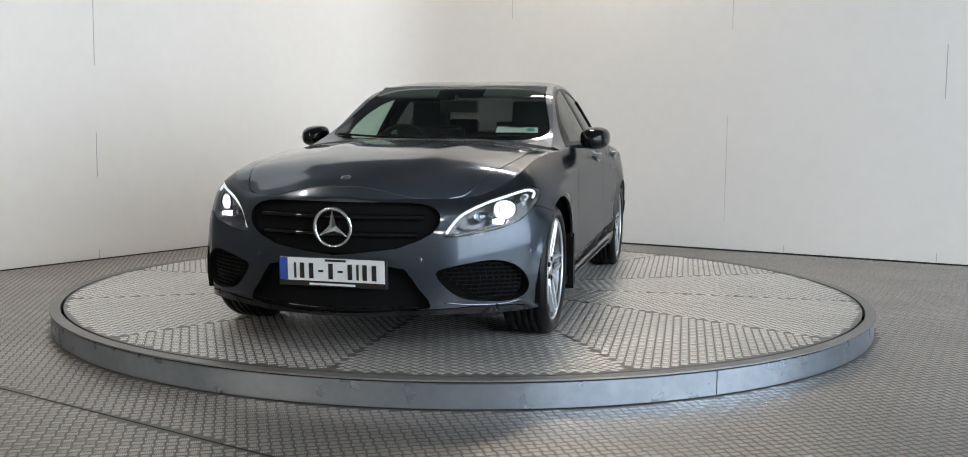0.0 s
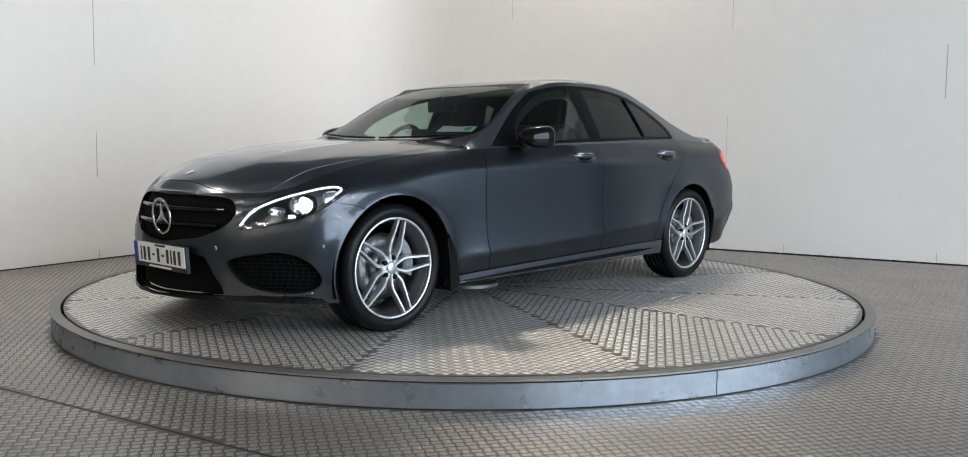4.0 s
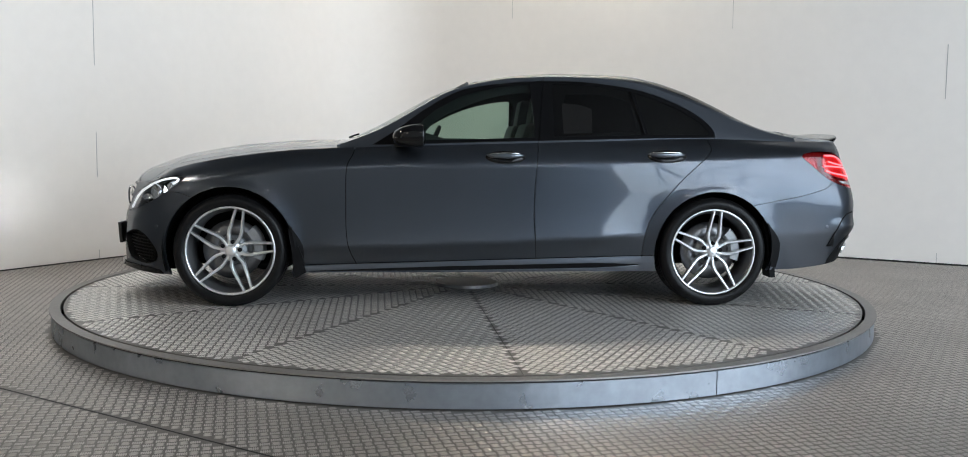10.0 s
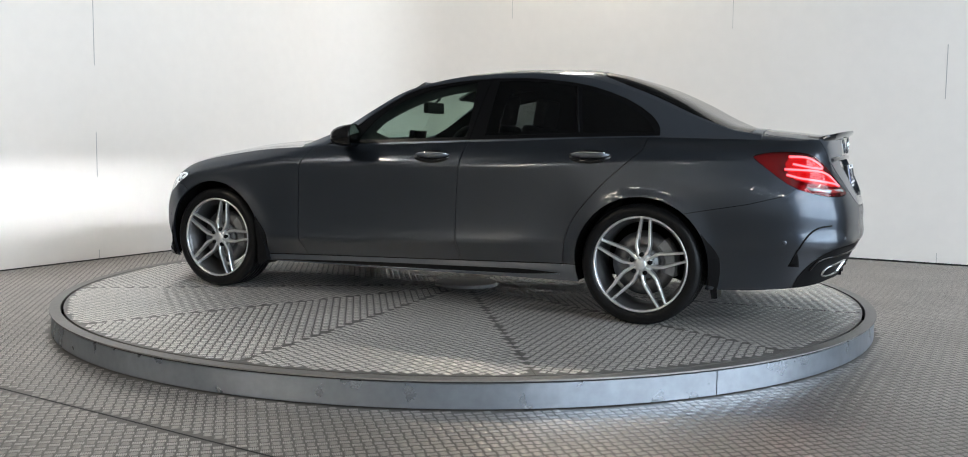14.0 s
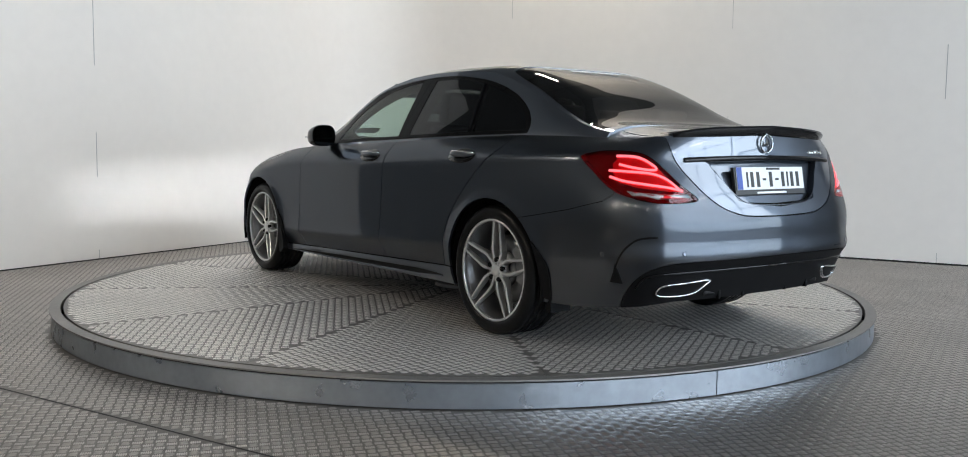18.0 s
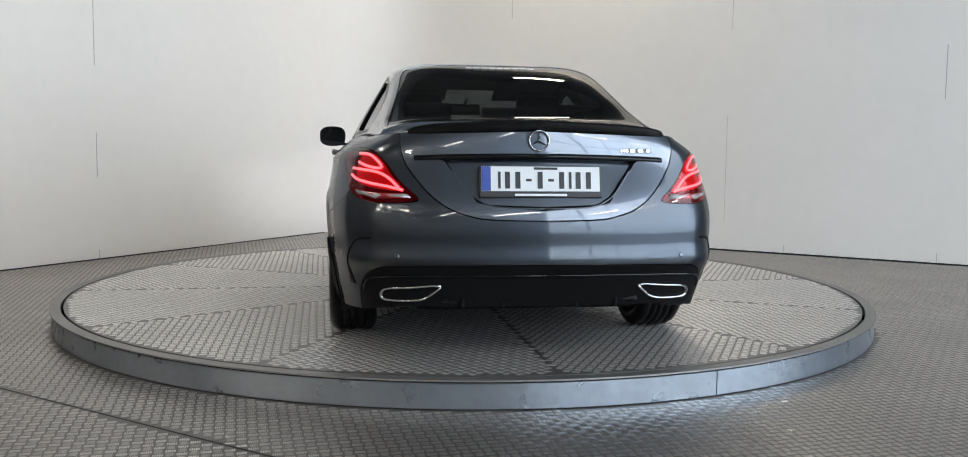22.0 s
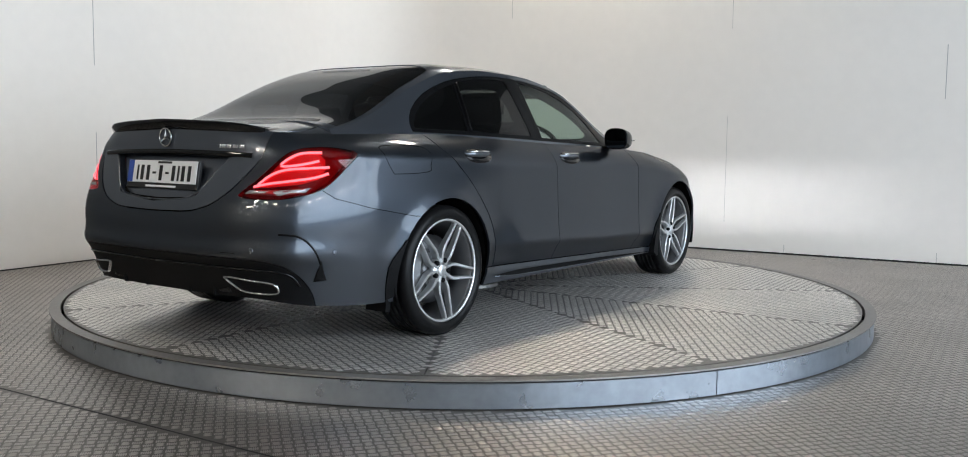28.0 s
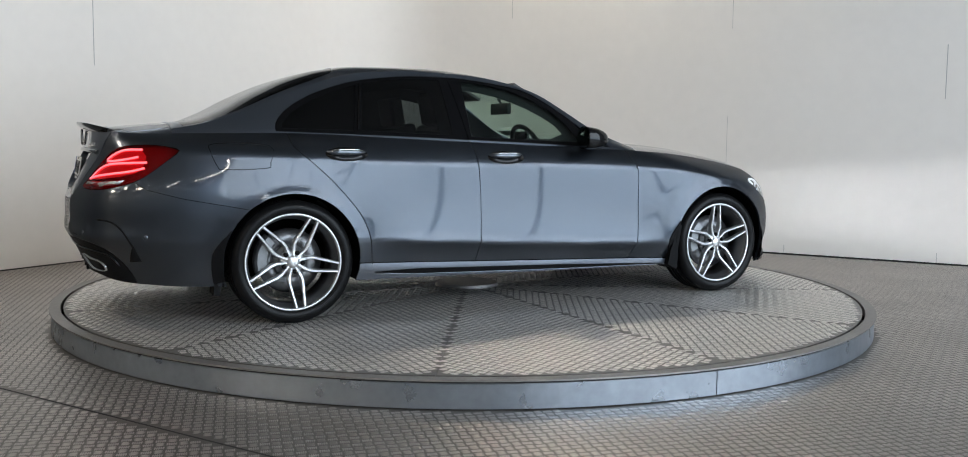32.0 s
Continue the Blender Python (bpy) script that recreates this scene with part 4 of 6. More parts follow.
def build_sides():
    xs = np.linspace(-1.99, 0.80, 120)
    bm = flat_grid(xs, lambda x: (float(shoulder(x)[1]), float(max(rail_z(x), shoulder(x)[1] + 0.003))), 16)
    dlo = DLO[:1] + rounded(DLO[:14], False, 2)[1:] + DLO[14:]
    cut_gap(bm, dlo, True, 0.004)
    for pane in (FRONT_PANE, REAR_PANE, QUARTER_PANE):
        cut_gap(bm, pane, True, 0.0012)
    cut_gap(bm, [(-0.366, 0.94), (-0.40, 1.2), (-0.425, 1.36)], gap=0.004)
    groups = pieces(bm)
    at = lambda u, v: piece_at(groups, u, v)
    used = []
    for name, u, v, mat, lab in (("front_side_window", 0.0, 1.1, GLASS, "green-tinted front side window"), ("rear_side_window", -0.7, 1.15, PRIVACY, "dark privacy rear side window"), ("quarter_window", -1.2, 1.12, PRIVACY, "dark privacy quarter window")):
        g = at(u, v)
        used.append(g)
        both(name, g, cabin_side, mat, lab, sink=0.006, flange=0)
    for g in groups:
        if any(g is k for k in used):
            continue
        mask = inside(np.array([f.calc_center_median()[:2] for f in g]).reshape(-1, 2), dlo)
        trim, pillar = [f for f, k in zip(g, mask) if k], [f for f, k in zip(g, mask) if not k]
        if pillar:
            both("pillar_trim", pillar, cabin_side, CABIN, sink=0.03, flange=0)
            both("roof_pillar", pillar, cabin_side, PAINT)
        if trim:
            both("window_frame", trim, cabin_side, FRAME_BLACK, "gloss black window surround", sink=0.003)
    bm.free()


FRONT_LIGHT = [(0.300, 1.020), (0.255, 1.075), (0.171, 1.127), (0.08, 1.172), (-0.012, 1.207), (-0.10, 1.234), (-0.195, 1.254), (-0.30, 1.268), (-0.350, 1.262), (-0.378, 1.225), (-0.372, 1.160), (-0.350, 1.080), (-0.313, 0.990), (-0.05, 0.985), (0.192, 0.985)]
REAR_LIGHT = [(-0.56, 1.262), (-0.70, 1.268), (-0.86, 1.254), (-0.96, 1.225), (-0.985, 1.040), (-0.75, 1.028), (-0.53, 1.020), (-0.53, 1.18)]


def build_door_trim():
    """Black inner linings round the side windows, with rounded openings a little smaller than the glass."""
    xs = np.linspace(-1.55, 0.60, 70)
    bm = flat_grid(xs, lambda x: (float(shoulder(x)[1]) - 0.0, float(max(rail_z(x) - 0.006, shoulder(x)[1] + 0.003))), 12)
    cut_hole(bm, FRONT_LIGHT)
    cut_hole(bm, REAR_LIGHT)
    both("door_lining", list(bm.faces), cabin_side, CABIN, "black inner door lining", sink=0.045, flange=0)
    bm.free()


build_tops()
build_sides()
build_door_trim()
# ---- wheels ----
def lathe(profile, n=64, closed=True):
    """Turns (radius, y) points about the wheel's axle, which runs along y."""
    bm = bmesh.new()
    rings = []
    for i in range(n):
        a = 2 * math.pi * i / n
        rings.append([bm.verts.new((r * math.cos(a), y, r * math.sin(a))) for r, y in profile])
    m = len(profile)
    for i in range(n):
        p, q = rings[i], rings[(i + 1) % n]
        for j in range(m if closed else m - 1):
            f = bm.faces.new((p[j], q[j], q[(j + 1) % m], p[(j + 1) % m]))
            f.smooth = True
    bmesh.ops.recalc_face_normals(bm, faces=bm.faces[:])
    return bm


def tyre_profile(r=0.325, w=0.232, seat=0.252):
    out = [(seat, -w * 0.42), (seat + 0.012, -w * 0.47), (seat + 0.035, -w * 0.5), (r - 0.02, -w * 0.47), (r - 0.006, -w * 0.42), (r, -w * 0.36)]
    for g in (-0.22, -0.07, 0.07, 0.22):
        out += [(r, w * g - 0.006), (r - 0.007, w * g - 0.005), (r - 0.007, w * g + 0.005), (r, w * g + 0.006)]
    back = [(rr, -y) for rr, y in out[:6]]
    return out + back[::-1]


def spoke_blade(side):
    """One blade of a twin spoke, running up z; its face looks along +y and dishes towards the hub."""
    bm = bmesh.new()
    rows = []
    for r, o, w, y, d in ((0.030, 0.010, 0.018, -0.020, 0.04), (0.060, 0.0235, 0.0165, -0.020, 0.04), (0.085, 0.0330, 0.0165, -0.0175, 0.036), (0.112, 0.0355, 0.016, -0.015, 0.034), (0.16, 0.0305, 0.0145, -0.0095, 0.030), (0.21, 0.0258, 0.0132, -0.004, 0.026), (0.2535, 0.0220, 0.0130, -0.001, 0.024)):
        c = side * o
        rows.append([bm.verts.new(p) for p in ((c - w * 0.62, y - d, r), (c - w / 2, y - 0.004, r), (c - w * 0.26, y, r), (c + w * 0.26, y, r), (c + w / 2, y - 0.004, r), (c + w * 0.62, y - d, r))])
    for p, q in zip(rows, rows[1:]):
        for j in range(6):
            bm.faces.new((p[j], q[j], q[(j + 1) % 6], p[(j + 1) % 6]))
    bm.faces.new(rows[0]), bm.faces.new(rows[-1][::-1])
    bmesh.ops.recalc_face_normals(bm, faces=bm.faces[:])
    return bm


def turned(bm, deg):
    """Turns a mesh about the axle."""
    bmesh.ops.rotate(bm, cent=(0, 0, 0), matrix=Matrix.Rotation(radians(deg), 3, "Y"), verts=bm.verts[:])
    return bm


def knob(r, depth, y, n=16, inset_r=0.8):
    """A short bevelled plug along the axle, its face at y."""
    bm = lathe([(0.0001, y - depth), (r, y - depth), (r, y - r * 0.2), (r * inset_r, y), (0.0001, y)], n, False)
    bmesh.ops.remove_doubles(bm, verts=bm.verts[:], dist=0.0003)
    return bm


def build_wheel(wx, sy, face, spin, rear):
    """A wheel whose rim face lies at y = face; spin turns the spokes."""
    hub = part("wheel", lathe([(0.246, -0.012), (0.243, -0.03), (0.228, -0.05), (0.222, -0.10), (0.225, -0.20), (0.236, -0.215), (0.242, -0.20), (0.232, -0.10), (0.250, -0.04), (0.256, -0.012)]), BARREL, car, "silver alloy wheel with five twin spokes")
    hub.matrix_local = pose(wx, sy * face, WHEEL_Z, 0, 0, 0 if sy > 0 else 180)
    lip = lathe([(0.2445, -0.014), (0.2455, -0.002), (0.2500, 0.0025), (0.2575, 0.0015), (0.2600, -0.006), (0.2580, -0.016)])
    part("rim_lip", lip, SILVER, hub, "bright machined rim lip")
    tyre = lathe(tyre_profile())
    bmesh.ops.translate(tyre, vec=(0, -0.102, 0), verts=tyre.verts[:])
    part("tyre", tyre, TYRE_WET, hub, "low-profile black tyre, shiny sidewall")
    for k in range(5):
        a = spin + 72 * k
        for s in (1, -1):
            part("spoke", turned(spoke_blade(s), a), SILVER, hub)
        nut = knob(0.0125, 0.02, -0.0145, 10)
        bmesh.ops.translate(nut, vec=(0, 0, 0.052), verts=nut.verts[:])
        part("wheel_nut", turned(nut, a), TRIM_BLACK, hub)
    part("hub_plate", knob(0.064, 0.03, -0.026, 40, 0.92), SILVER, hub)
    part("centre_cap", knob(0.033, 0.014, -0.015, 32), SILVER, hub, "plain silver centre cap")
    disc = lathe([(0.06, -0.095), (0.172, -0.095), (0.172, -0.105), (0.172, -0.118), (0.06, -0.118)], 56)
    part("brake_disc", disc, BRAKE, hub, "worn steel brake disc")
    bell = lathe([(0.0001, -0.075), (0.082, -0.075), (0.088, -0.095), (0.088, -0.14), (0.0001, -0.14)], 40, False)
    part("disc_bell", bell, CALIPER, hub)
    rear_way = -1 if sy > 0 else 1
    cal = bmesh.new()
    arc = [radians(q) for q in np.linspace(-34, 34, 9)]
    rings = []
    for a in arc:
        rings.append([cal.verts.new((rear_way * r * math.cos(a + 0.25), y, r * math.sin(a + 0.25))) for r, y in ((0.118, -0.066), (0.13, -0.055), (0.178, -0.058), (0.188, -0.075), (0.188, -0.135), (0.118, -0.135))])
    for p, q in zip(rings, rings[1:]):
        for j in range(6):
            cal.faces.new((p[j], q[j], q[(j + 1) % 6], p[(j + 1) % 6]))
    cal.faces.new(rings[0]), cal.faces.new(rings[-1][::-1])
    bmesh.ops.recalc_face_normals(cal, faces=cal.faces[:])
    part("brake_caliper", cal, CALIPER, hub, "grey brake caliper")
    return hub


for wx, sy, face, spin in ((WHEEL_X, 1, 0.872, -13), (WHEEL_X, -1, 0.872, 3), (-WHEEL_X, 1, 0.884, -6), (-WHEEL_X, -1, 0.884, -27)):
    build_wheel(wx, sy, face, spin, wx < 0)


# ---- wheel housings, floor and inner shell ----
def build_under():
    for wx, r in ((WHEEL_X, ARCH_F + 0.012), (-WHEEL_X, ARCH_R + 0.012)):
        for sy in (1, -1):
            bm = bmesh.new()
            rows = []
            for i in range(21):
                a = radians(-18 + 216 * i / 20)
                rows.append([bm.verts.new((wx + r * math.cos(a), sy * y, WHEEL_Z + r * math.sin(a))) for y in (0.50, 0.87)])
            for p, q in zip(rows, rows[1:]):
                bm.faces.new((p[0], q[0], q[1], p[1])).smooth = True
            bm.faces.new([p[0] for p in rows])
            part("wheel_housing", bm, INNER_DARK, car)
    bm = box_bm(-0.05, 0, 0.235, 4.1, 1.0, 0.05, 0.01)
    part("underbody", bm, INNER_DARK, car)
    for sy in (1, -1):
        part("sill_floor", box_bm(0, sy * 0.66, 0.235, 1.98, 0.36, 0.05, 0.008), INNER_DARK, car)
        part("nose_floor", box_bm(1.86, sy * 0.6, 0.215, 0.22, 0.22, 0.03, 0.008), INNER_DARK, car)
        part("tail_floor", box_bm(-1.95, sy * 0.6, 0.26, 0.3, 0.26, 0.03, 0.008), INNER_DARK, car)
        # mud flaps behind the wheels
        for shape, y0, y1 in (([(1.065, 0.47), (1.045, 0.40), (1.005, 0.30), (0.985, 0.205), (1.045, 0.172), (1.058, 0.19), (1.06, 0.30), (1.085, 0.45)], 0.74, 0.912),
                              ([(-1.735, 0.50), (-1.755, 0.44), (-1.766, 0.385), (-1.774, 0.30), (-1.785, 0.22), (-1.795, 0.165), (-1.825, 0.167), (-1.820, 0.22), (-1.812, 0.30), (-1.800, 0.385), (-1.787, 0.46), (-1.75, 0.505)], 0.72, 0.842)):
            bm = bmesh.new()
            a = [bm.verts.new((x, sy * y0, z)) for x, z in shape]
            b = [bm.verts.new((x, sy * y1, z)) for x, z in shape]
            bm.faces.new(a), bm.faces.new(b[::-1])
            for i in range(len(a)):
                j = (i + 1) % len(a)
                bm.faces.new((a[i], b[i], b[j], a[j]))
            bmesh.ops.recalc_face_normals(bm, faces=bm.faces[:])
            part("mud_flap", bm, TRIM_BLACK, car, "black rubber mud flap")
    us = np.linspace(S_TAIL, S_NOSE, 90)
    shell = flat_grid(us, lambda u: (float(z_bot(u)) + 0.01, float(z_top(u)) - 0.004), 10)
    cut_hole(shell, circle(WHEEL_X, WHEEL_Z, ARCH_F + 0.006, 28))
    cut_hole(shell, circle(-WHEEL_X, WHEEL_Z, ARCH_R + 0.006, 28))
    for line in (HEADLIGHT, TAILLIGHT, GRILLE, LOWER_GRILLE, INTAKE, RECESS):
        cut_hole(shell, line)
    part("body_shell", bend(list(shell.faces), flank, sink=0.026, merge=True, flange=0), INNER_DARK, car)
    shell.free()
    # lining under roof
    xs = np.linspace(-1.2, 0.0, 30)
    lin = flat_grid(xs, lambda x: (0.0, float(rail_y(x)) - 0.01), 8)
    part("headliner", bend(list(lin.faces), cabin_top, sink=0.03, merge=True, flange=0), CABIN_LIGHT, car)
    lin.free()


build_under()
# ---- lamps, grille, badges, mirrors and other fittings ----
def patch(poly, lift, mat, parent, name, side=1, depth=0.012, label=""):
    """A raised piece with the body's curve: an outline on the flank, standing lift proud."""
    n = len(poly)
    p = np.array(poly)
    c = p.mean(0)
    ring = [p, c + (p - c) * 0.5]
    bm = bmesh.new()
    rows = [[bm.verts.new(q * [1, side, 1]) for q in flank(r[:, 0], r[:, 1], -lift)] for r in ring]
    mid = bm.verts.new(flank(c[:1], c[1:], -lift)[0] * [1, side, 1])
    low = [bm.verts.new(q * [1, side, 1]) for q in flank(p[:, 0], p[:, 1], -lift + depth)]
    for i in range(n):
        j = (i + 1) % n
        bm.faces.new((rows[0][i], rows[0][j], rows[1][j], rows[1][i])).smooth = True
        bm.faces.new((rows[1][i], rows[1][j], mid)).smooth = True
        bm.faces.new((rows[0][i], low[i], low[j], rows[0][j]))
    bmesh.ops.recalc_face_normals(bm, faces=bm.faces[:])
    return part(name, bm, mat, parent, label)


def rim_frame(poly, width, lift, depth, mat, parent, name, side=1, label=""):
    """A frame along a closed outline on the flank."""
    p = np.array(poly)
    c = p.mean(0)
    d = np.roll(p, -1, 0) - np.roll(p, 1, 0)
    nrm = np.stack([d[:, 1], -d[:, 0]], -1) / (np.hypot(d[:, 0], d[:, 1])[:, None] + 1e-9)
    sign = np.sign(((p - c) * nrm).sum())
    q = p - nrm * sign * width
    bm = bmesh.new()
    rows = [[bm.verts.new(v * [1, side, 1]) for v in flank(a[:, 0], a[:, 1], s)] for a, s in ((p, depth), (p, -lift), (q, -lift), (q, depth))]
    n = len(p)
    for i in range(n):
        j = (i + 1) % n
        for a, b in zip(rows, rows[1:]):
            bm.faces.new((a[i], a[j], b[j], b[i])).smooth = True
    bmesh.ops.recalc_face_normals(bm, faces=bm.faces[:])
    return part(name, bm, mat, parent, label)


def tube(points, r, mat, parent, name, label="", n=8, cyclic=False):
    """A round bar along points."""
    pts = [Vector(p) for p in points]
    bm = bmesh.new()
    rings = []
    for i, p in enumerate(pts):
        a = pts[i - 1] if (i or cyclic) else p
        b = pts[(i + 1) % len(pts)] if (i + 1 < len(pts) or cyclic) else p
        t = (b - a).normalized()
        u = t.cross(Vector((0.3, 0.1, 0.9))).normalized()
        v = t.cross(u)
        rings.append([bm.verts.new(p + (u * math.cos(2 * math.pi * k / n) + v * math.sin(2 * math.pi * k / n)) * r) for k in range(n)])
    pairs = list(zip(rings, rings[1:])) + ([(rings[-1], rings[0])] if cyclic else [])
    for p, q in pairs:
        for k in range(n):
            bm.faces.new((p[k], q[k], q[(k + 1) % n], p[(k + 1) % n])).smooth = True
    if not cyclic:
        bm.faces.new(rings[0][::-1]), bm.faces.new(rings[-1])
    bmesh.ops.recalc_face_normals(bm, faces=bm.faces[:])
    return part(name, bm, mat, parent, label)


def on_flank(pts, sink, side=1, steps=4):
    p = np.array(rounded(pts, False, steps))
    return flank(p[:, 0], p[:, 1], sink) * [1, side, 1]


def sheet(poly, sink, mat, parent, name, side=1, label=""):
    """A sheet with the body's curve, filled from an outline, sunk below the flank."""
    p = np.array(poly)
    c = p.mean(0)
    rings = [p, c + (p - c) * 0.72, c + (p - c) * 0.4]
    bm = bmesh.new()
    rows = [[bm.verts.new(v * [1, side, 1]) for v in flank(q[:, 0], q[:, 1], sink)] for q in rings]
    mid = bm.verts.new(flank(c[:1], c[1:], sink)[0] * [1, side, 1])
    n = len(p)
    for i in range(n):
        j = (i + 1) % n
        for a, b in zip(rows, rows[1:]):
            bm.faces.new((a[i], a[j], b[j], b[i])).smooth = True
        bm.faces.new((rows[-1][i], rows[-1][j], mid)).smooth = True
    bmesh.ops.recalc_face_normals(bm, faces=bm.faces[:])
    return part(name, bm, mat, parent, label)


def star_emblem(parent, r, arm, mat, m):
    """A three-armed star in a ring, facing +x."""
    ring = bmesh.new()
    n = 48
    rows = []
    for i in range(n):
        a = 2 * math.pi * i / n
        rows.append([ring.verts.new(m @ Vector((d, q * math.cos(a), q * math.sin(a)))) for q, d in ((r, -0.004), (r, 0.004), (r - arm * 0.3, 0.007), (r - arm * 0.62, 0.004), (r - arm * 0.62, -0.004))])
    for i in range(n):
        p, q = rows[i], rows[(i + 1) % n]
        for j in range(5):
            ring.faces.new((p[j], q[j], q[(j + 1) % 5], p[(j + 1) % 5])).smooth = True
    bmesh.ops.recalc_face_normals(ring, faces=ring.faces[:])
    part("emblem_ring", ring, mat, parent, "round chrome emblem ring")
    star = bmesh.new()
    top = star.verts.new(m @ Vector((0.010, 0, 0)))
    bot = star.verts.new(m @ Vector((-0.004, 0, 0)))
    tips = []
    for k in range(6):
        a = math.pi / 2 + math.pi / 3 * k
        q = r - arm * 0.4 if k % 2 == 0 else arm * 0.75
        tips.append(star.verts.new(m @ Vector((0.0, q * math.cos(a), q * math.sin(a)))))
    for k in range(6):
        star.faces.new((tips[k], tips[(k + 1) % 6], top))
        star.faces.new((tips[(k + 1) % 6], tips[k], bot))
    bmesh.ops.recalc_face_normals(star, faces=star.faces[:])
    part("emblem_star", star, mat, parent, "chrome three-armed star")


def build_headlamp(side):
    house = sheet(rounded(HEADLIGHT, True, 2), 0.13, LAMP_INNER, car, "headlamp_housing", side, "dark headlamp housing with lit strip and projectors")
    part("housing_wall", ribbon(rounded(HEADLIGHT, True, 2), 0.003, 0.13, False, side), LAMP_INNER, house)
    strip = on_flank([(2.275, 0.550), (2.24, 0.594), (2.19, 0.634), (2.11, 0.668), (2.02, 0.695), (1.91, 0.719), (1.82, 0.734), (1.755, 0.738), (1.73, 0.727), (1.765, 0.704)], 0.014, side)
    tube(strip, 0.0058, DRL, house, "daytime_strip", "bright white daytime running strip", 8)
    # two projectors: dark tubes that look straight ahead, lit at the back
    for x, y, z, r, lit in ((1.945, 0.615, 0.620, 0.020, False), (1.874, 0.715, 0.652, 0.046, True)):
        tubes = bmesh.new()
        rows = []
        for d, q in ((0.0, r), (0.0, r * 0.9), (-0.055, r * 0.8), (-0.06, r * 1.0), (0.0, r * 1.08)):
            rows.append([tubes.verts.new((x + d - (0.035 * math.cos(a) if d == 0.0 else 0), side * (y + q * math.cos(a)), z + q * math.sin(a))) for a in np.linspace(0, 2 * math.pi, 25)[:-1]])
        for p, q in zip(rows, rows[1:]):
            for j in range(24):
                tubes.faces.new((p[j], q[j], q[(j + 1) % 24], p[(j + 1) % 24])).smooth = True
        bmesh.ops.recalc_face_normals(tubes, faces=tubes.faces[:])
        shell = part("projector", tubes, REFLECTOR, house, "chrome-ringed headlamp projector")
        glow = bmesh.new()
        bmesh.ops.create_uvsphere(glow, u_segments=20, v_segments=10, radius=1, matrix=Matrix.LocRotScale((x - 0.05, side * y, z), None, (0.018, r * 0.78, r * 0.78)))
        for f in glow.faces:
            f.smooth = True
        part("projector_lens", glow, LAMP_CORE if lit else CHROME, house, "glowing projector lens" if lit else "unlit projector lens")
    sheet(rounded([(2.195, 0.568), (2.14, 0.618), (2.09, 0.638), (2.075, 0.600), (2.12, 0.562)], True, 2), 0.10, LAMP_INNER, house, "inner_reflector", side, "grey inner reflector")
    sheet(rounded([(1.83, 0.705), (1.765, 0.720), (1.745, 0.705), (1.82, 0.662)], True, 2), 0.04, REFLECTOR, house, "outer_reflector", side)
    # dipped beam: a slim source under a dark visor, so that its light stays below the cut-off
    x, y, z = 1.862, side * 0.690, 0.604
    part("beam_source", box_bm(x, y, z, 0.004, 0.034, 0.007), BEAM, house, "dipped beam source")
    # a slot above, below, behind and beside it keeps the light in a flat fan
    part("beam_visor", box_bm(x + 0.030, y, z + 0.0056, 0.075, 0.056, 0.003), INNER_DARK, house)
    part("beam_tray", box_bm(x + 0.030, y, z - 0.015, 0.075, 0.056, 0.003), INNER_DARK, house)
    part("beam_back", box_bm(x - 0.009, y, z - 0.006, 0.004, 0.056, 0.032), INNER_DARK, house)
    for k in (-0.027, 0.027):
        part("beam_cheek", box_bm(x + 0.02, y + k, z - 0.006, 0.055, 0.003, 0.030), INNER_DARK, house)


def build_taillamp(side):
    bowl = sheet(rounded(TAILLIGHT, True, 2), 0.04, TAIL_RED, car, "tail_lamp_bowl", side, "deep red rear lamp bowl")
    part("bowl_wall", ribbon(rounded(TAILLIGHT, True, 2), 0.002, 0.04, False, side), TAIL_RED, bowl)
    for line in ([(-2.17, 0.905), (-2.27, 0.902), (-2.345, 0.880), (-2.395, 0.852), (-2.36, 0.846), (-2.27, 0.855), (-2.19, 0.869)],
                 [(-2.145, 0.842), (-2.25, 0.838), (-2.37, 0.830), (-2.45, 0.806), (-2.51, 0.766)],
                 [(-2.155, 0.815), (-2.23, 0.797), (-2.35, 0.783), (-2.45, 0.772), (-2.53, 0.758)]):
        tube(on_flank(line, 0.004, side), 0.0068, TAIL_GLOW, bowl, "light_tube", "glowing red light tube")
    sheet(rounded([(-2.15, 0.872), (-2.21, 0.908), (-2.31, 0.898), (-2.39, 0.866), (-2.46, 0.812), (-2.53, 0.757), (-2.38, 0.762), (-2.20, 0.79)], True, 2), 0.016, TAIL_HAZE, bowl, "light_guide", side, "softly glowing red light guide")
    patch([(-2.25, 0.756), (-2.38, 0.746), (-2.55, 0.744), (-2.57, 0.728), (-2.40, 0.722), (-2.28, 0.736)], 0.0015, CLEAR_STRIP, bowl, "reversing_lamp", side, 0.004, "clear reversing lamp strip")


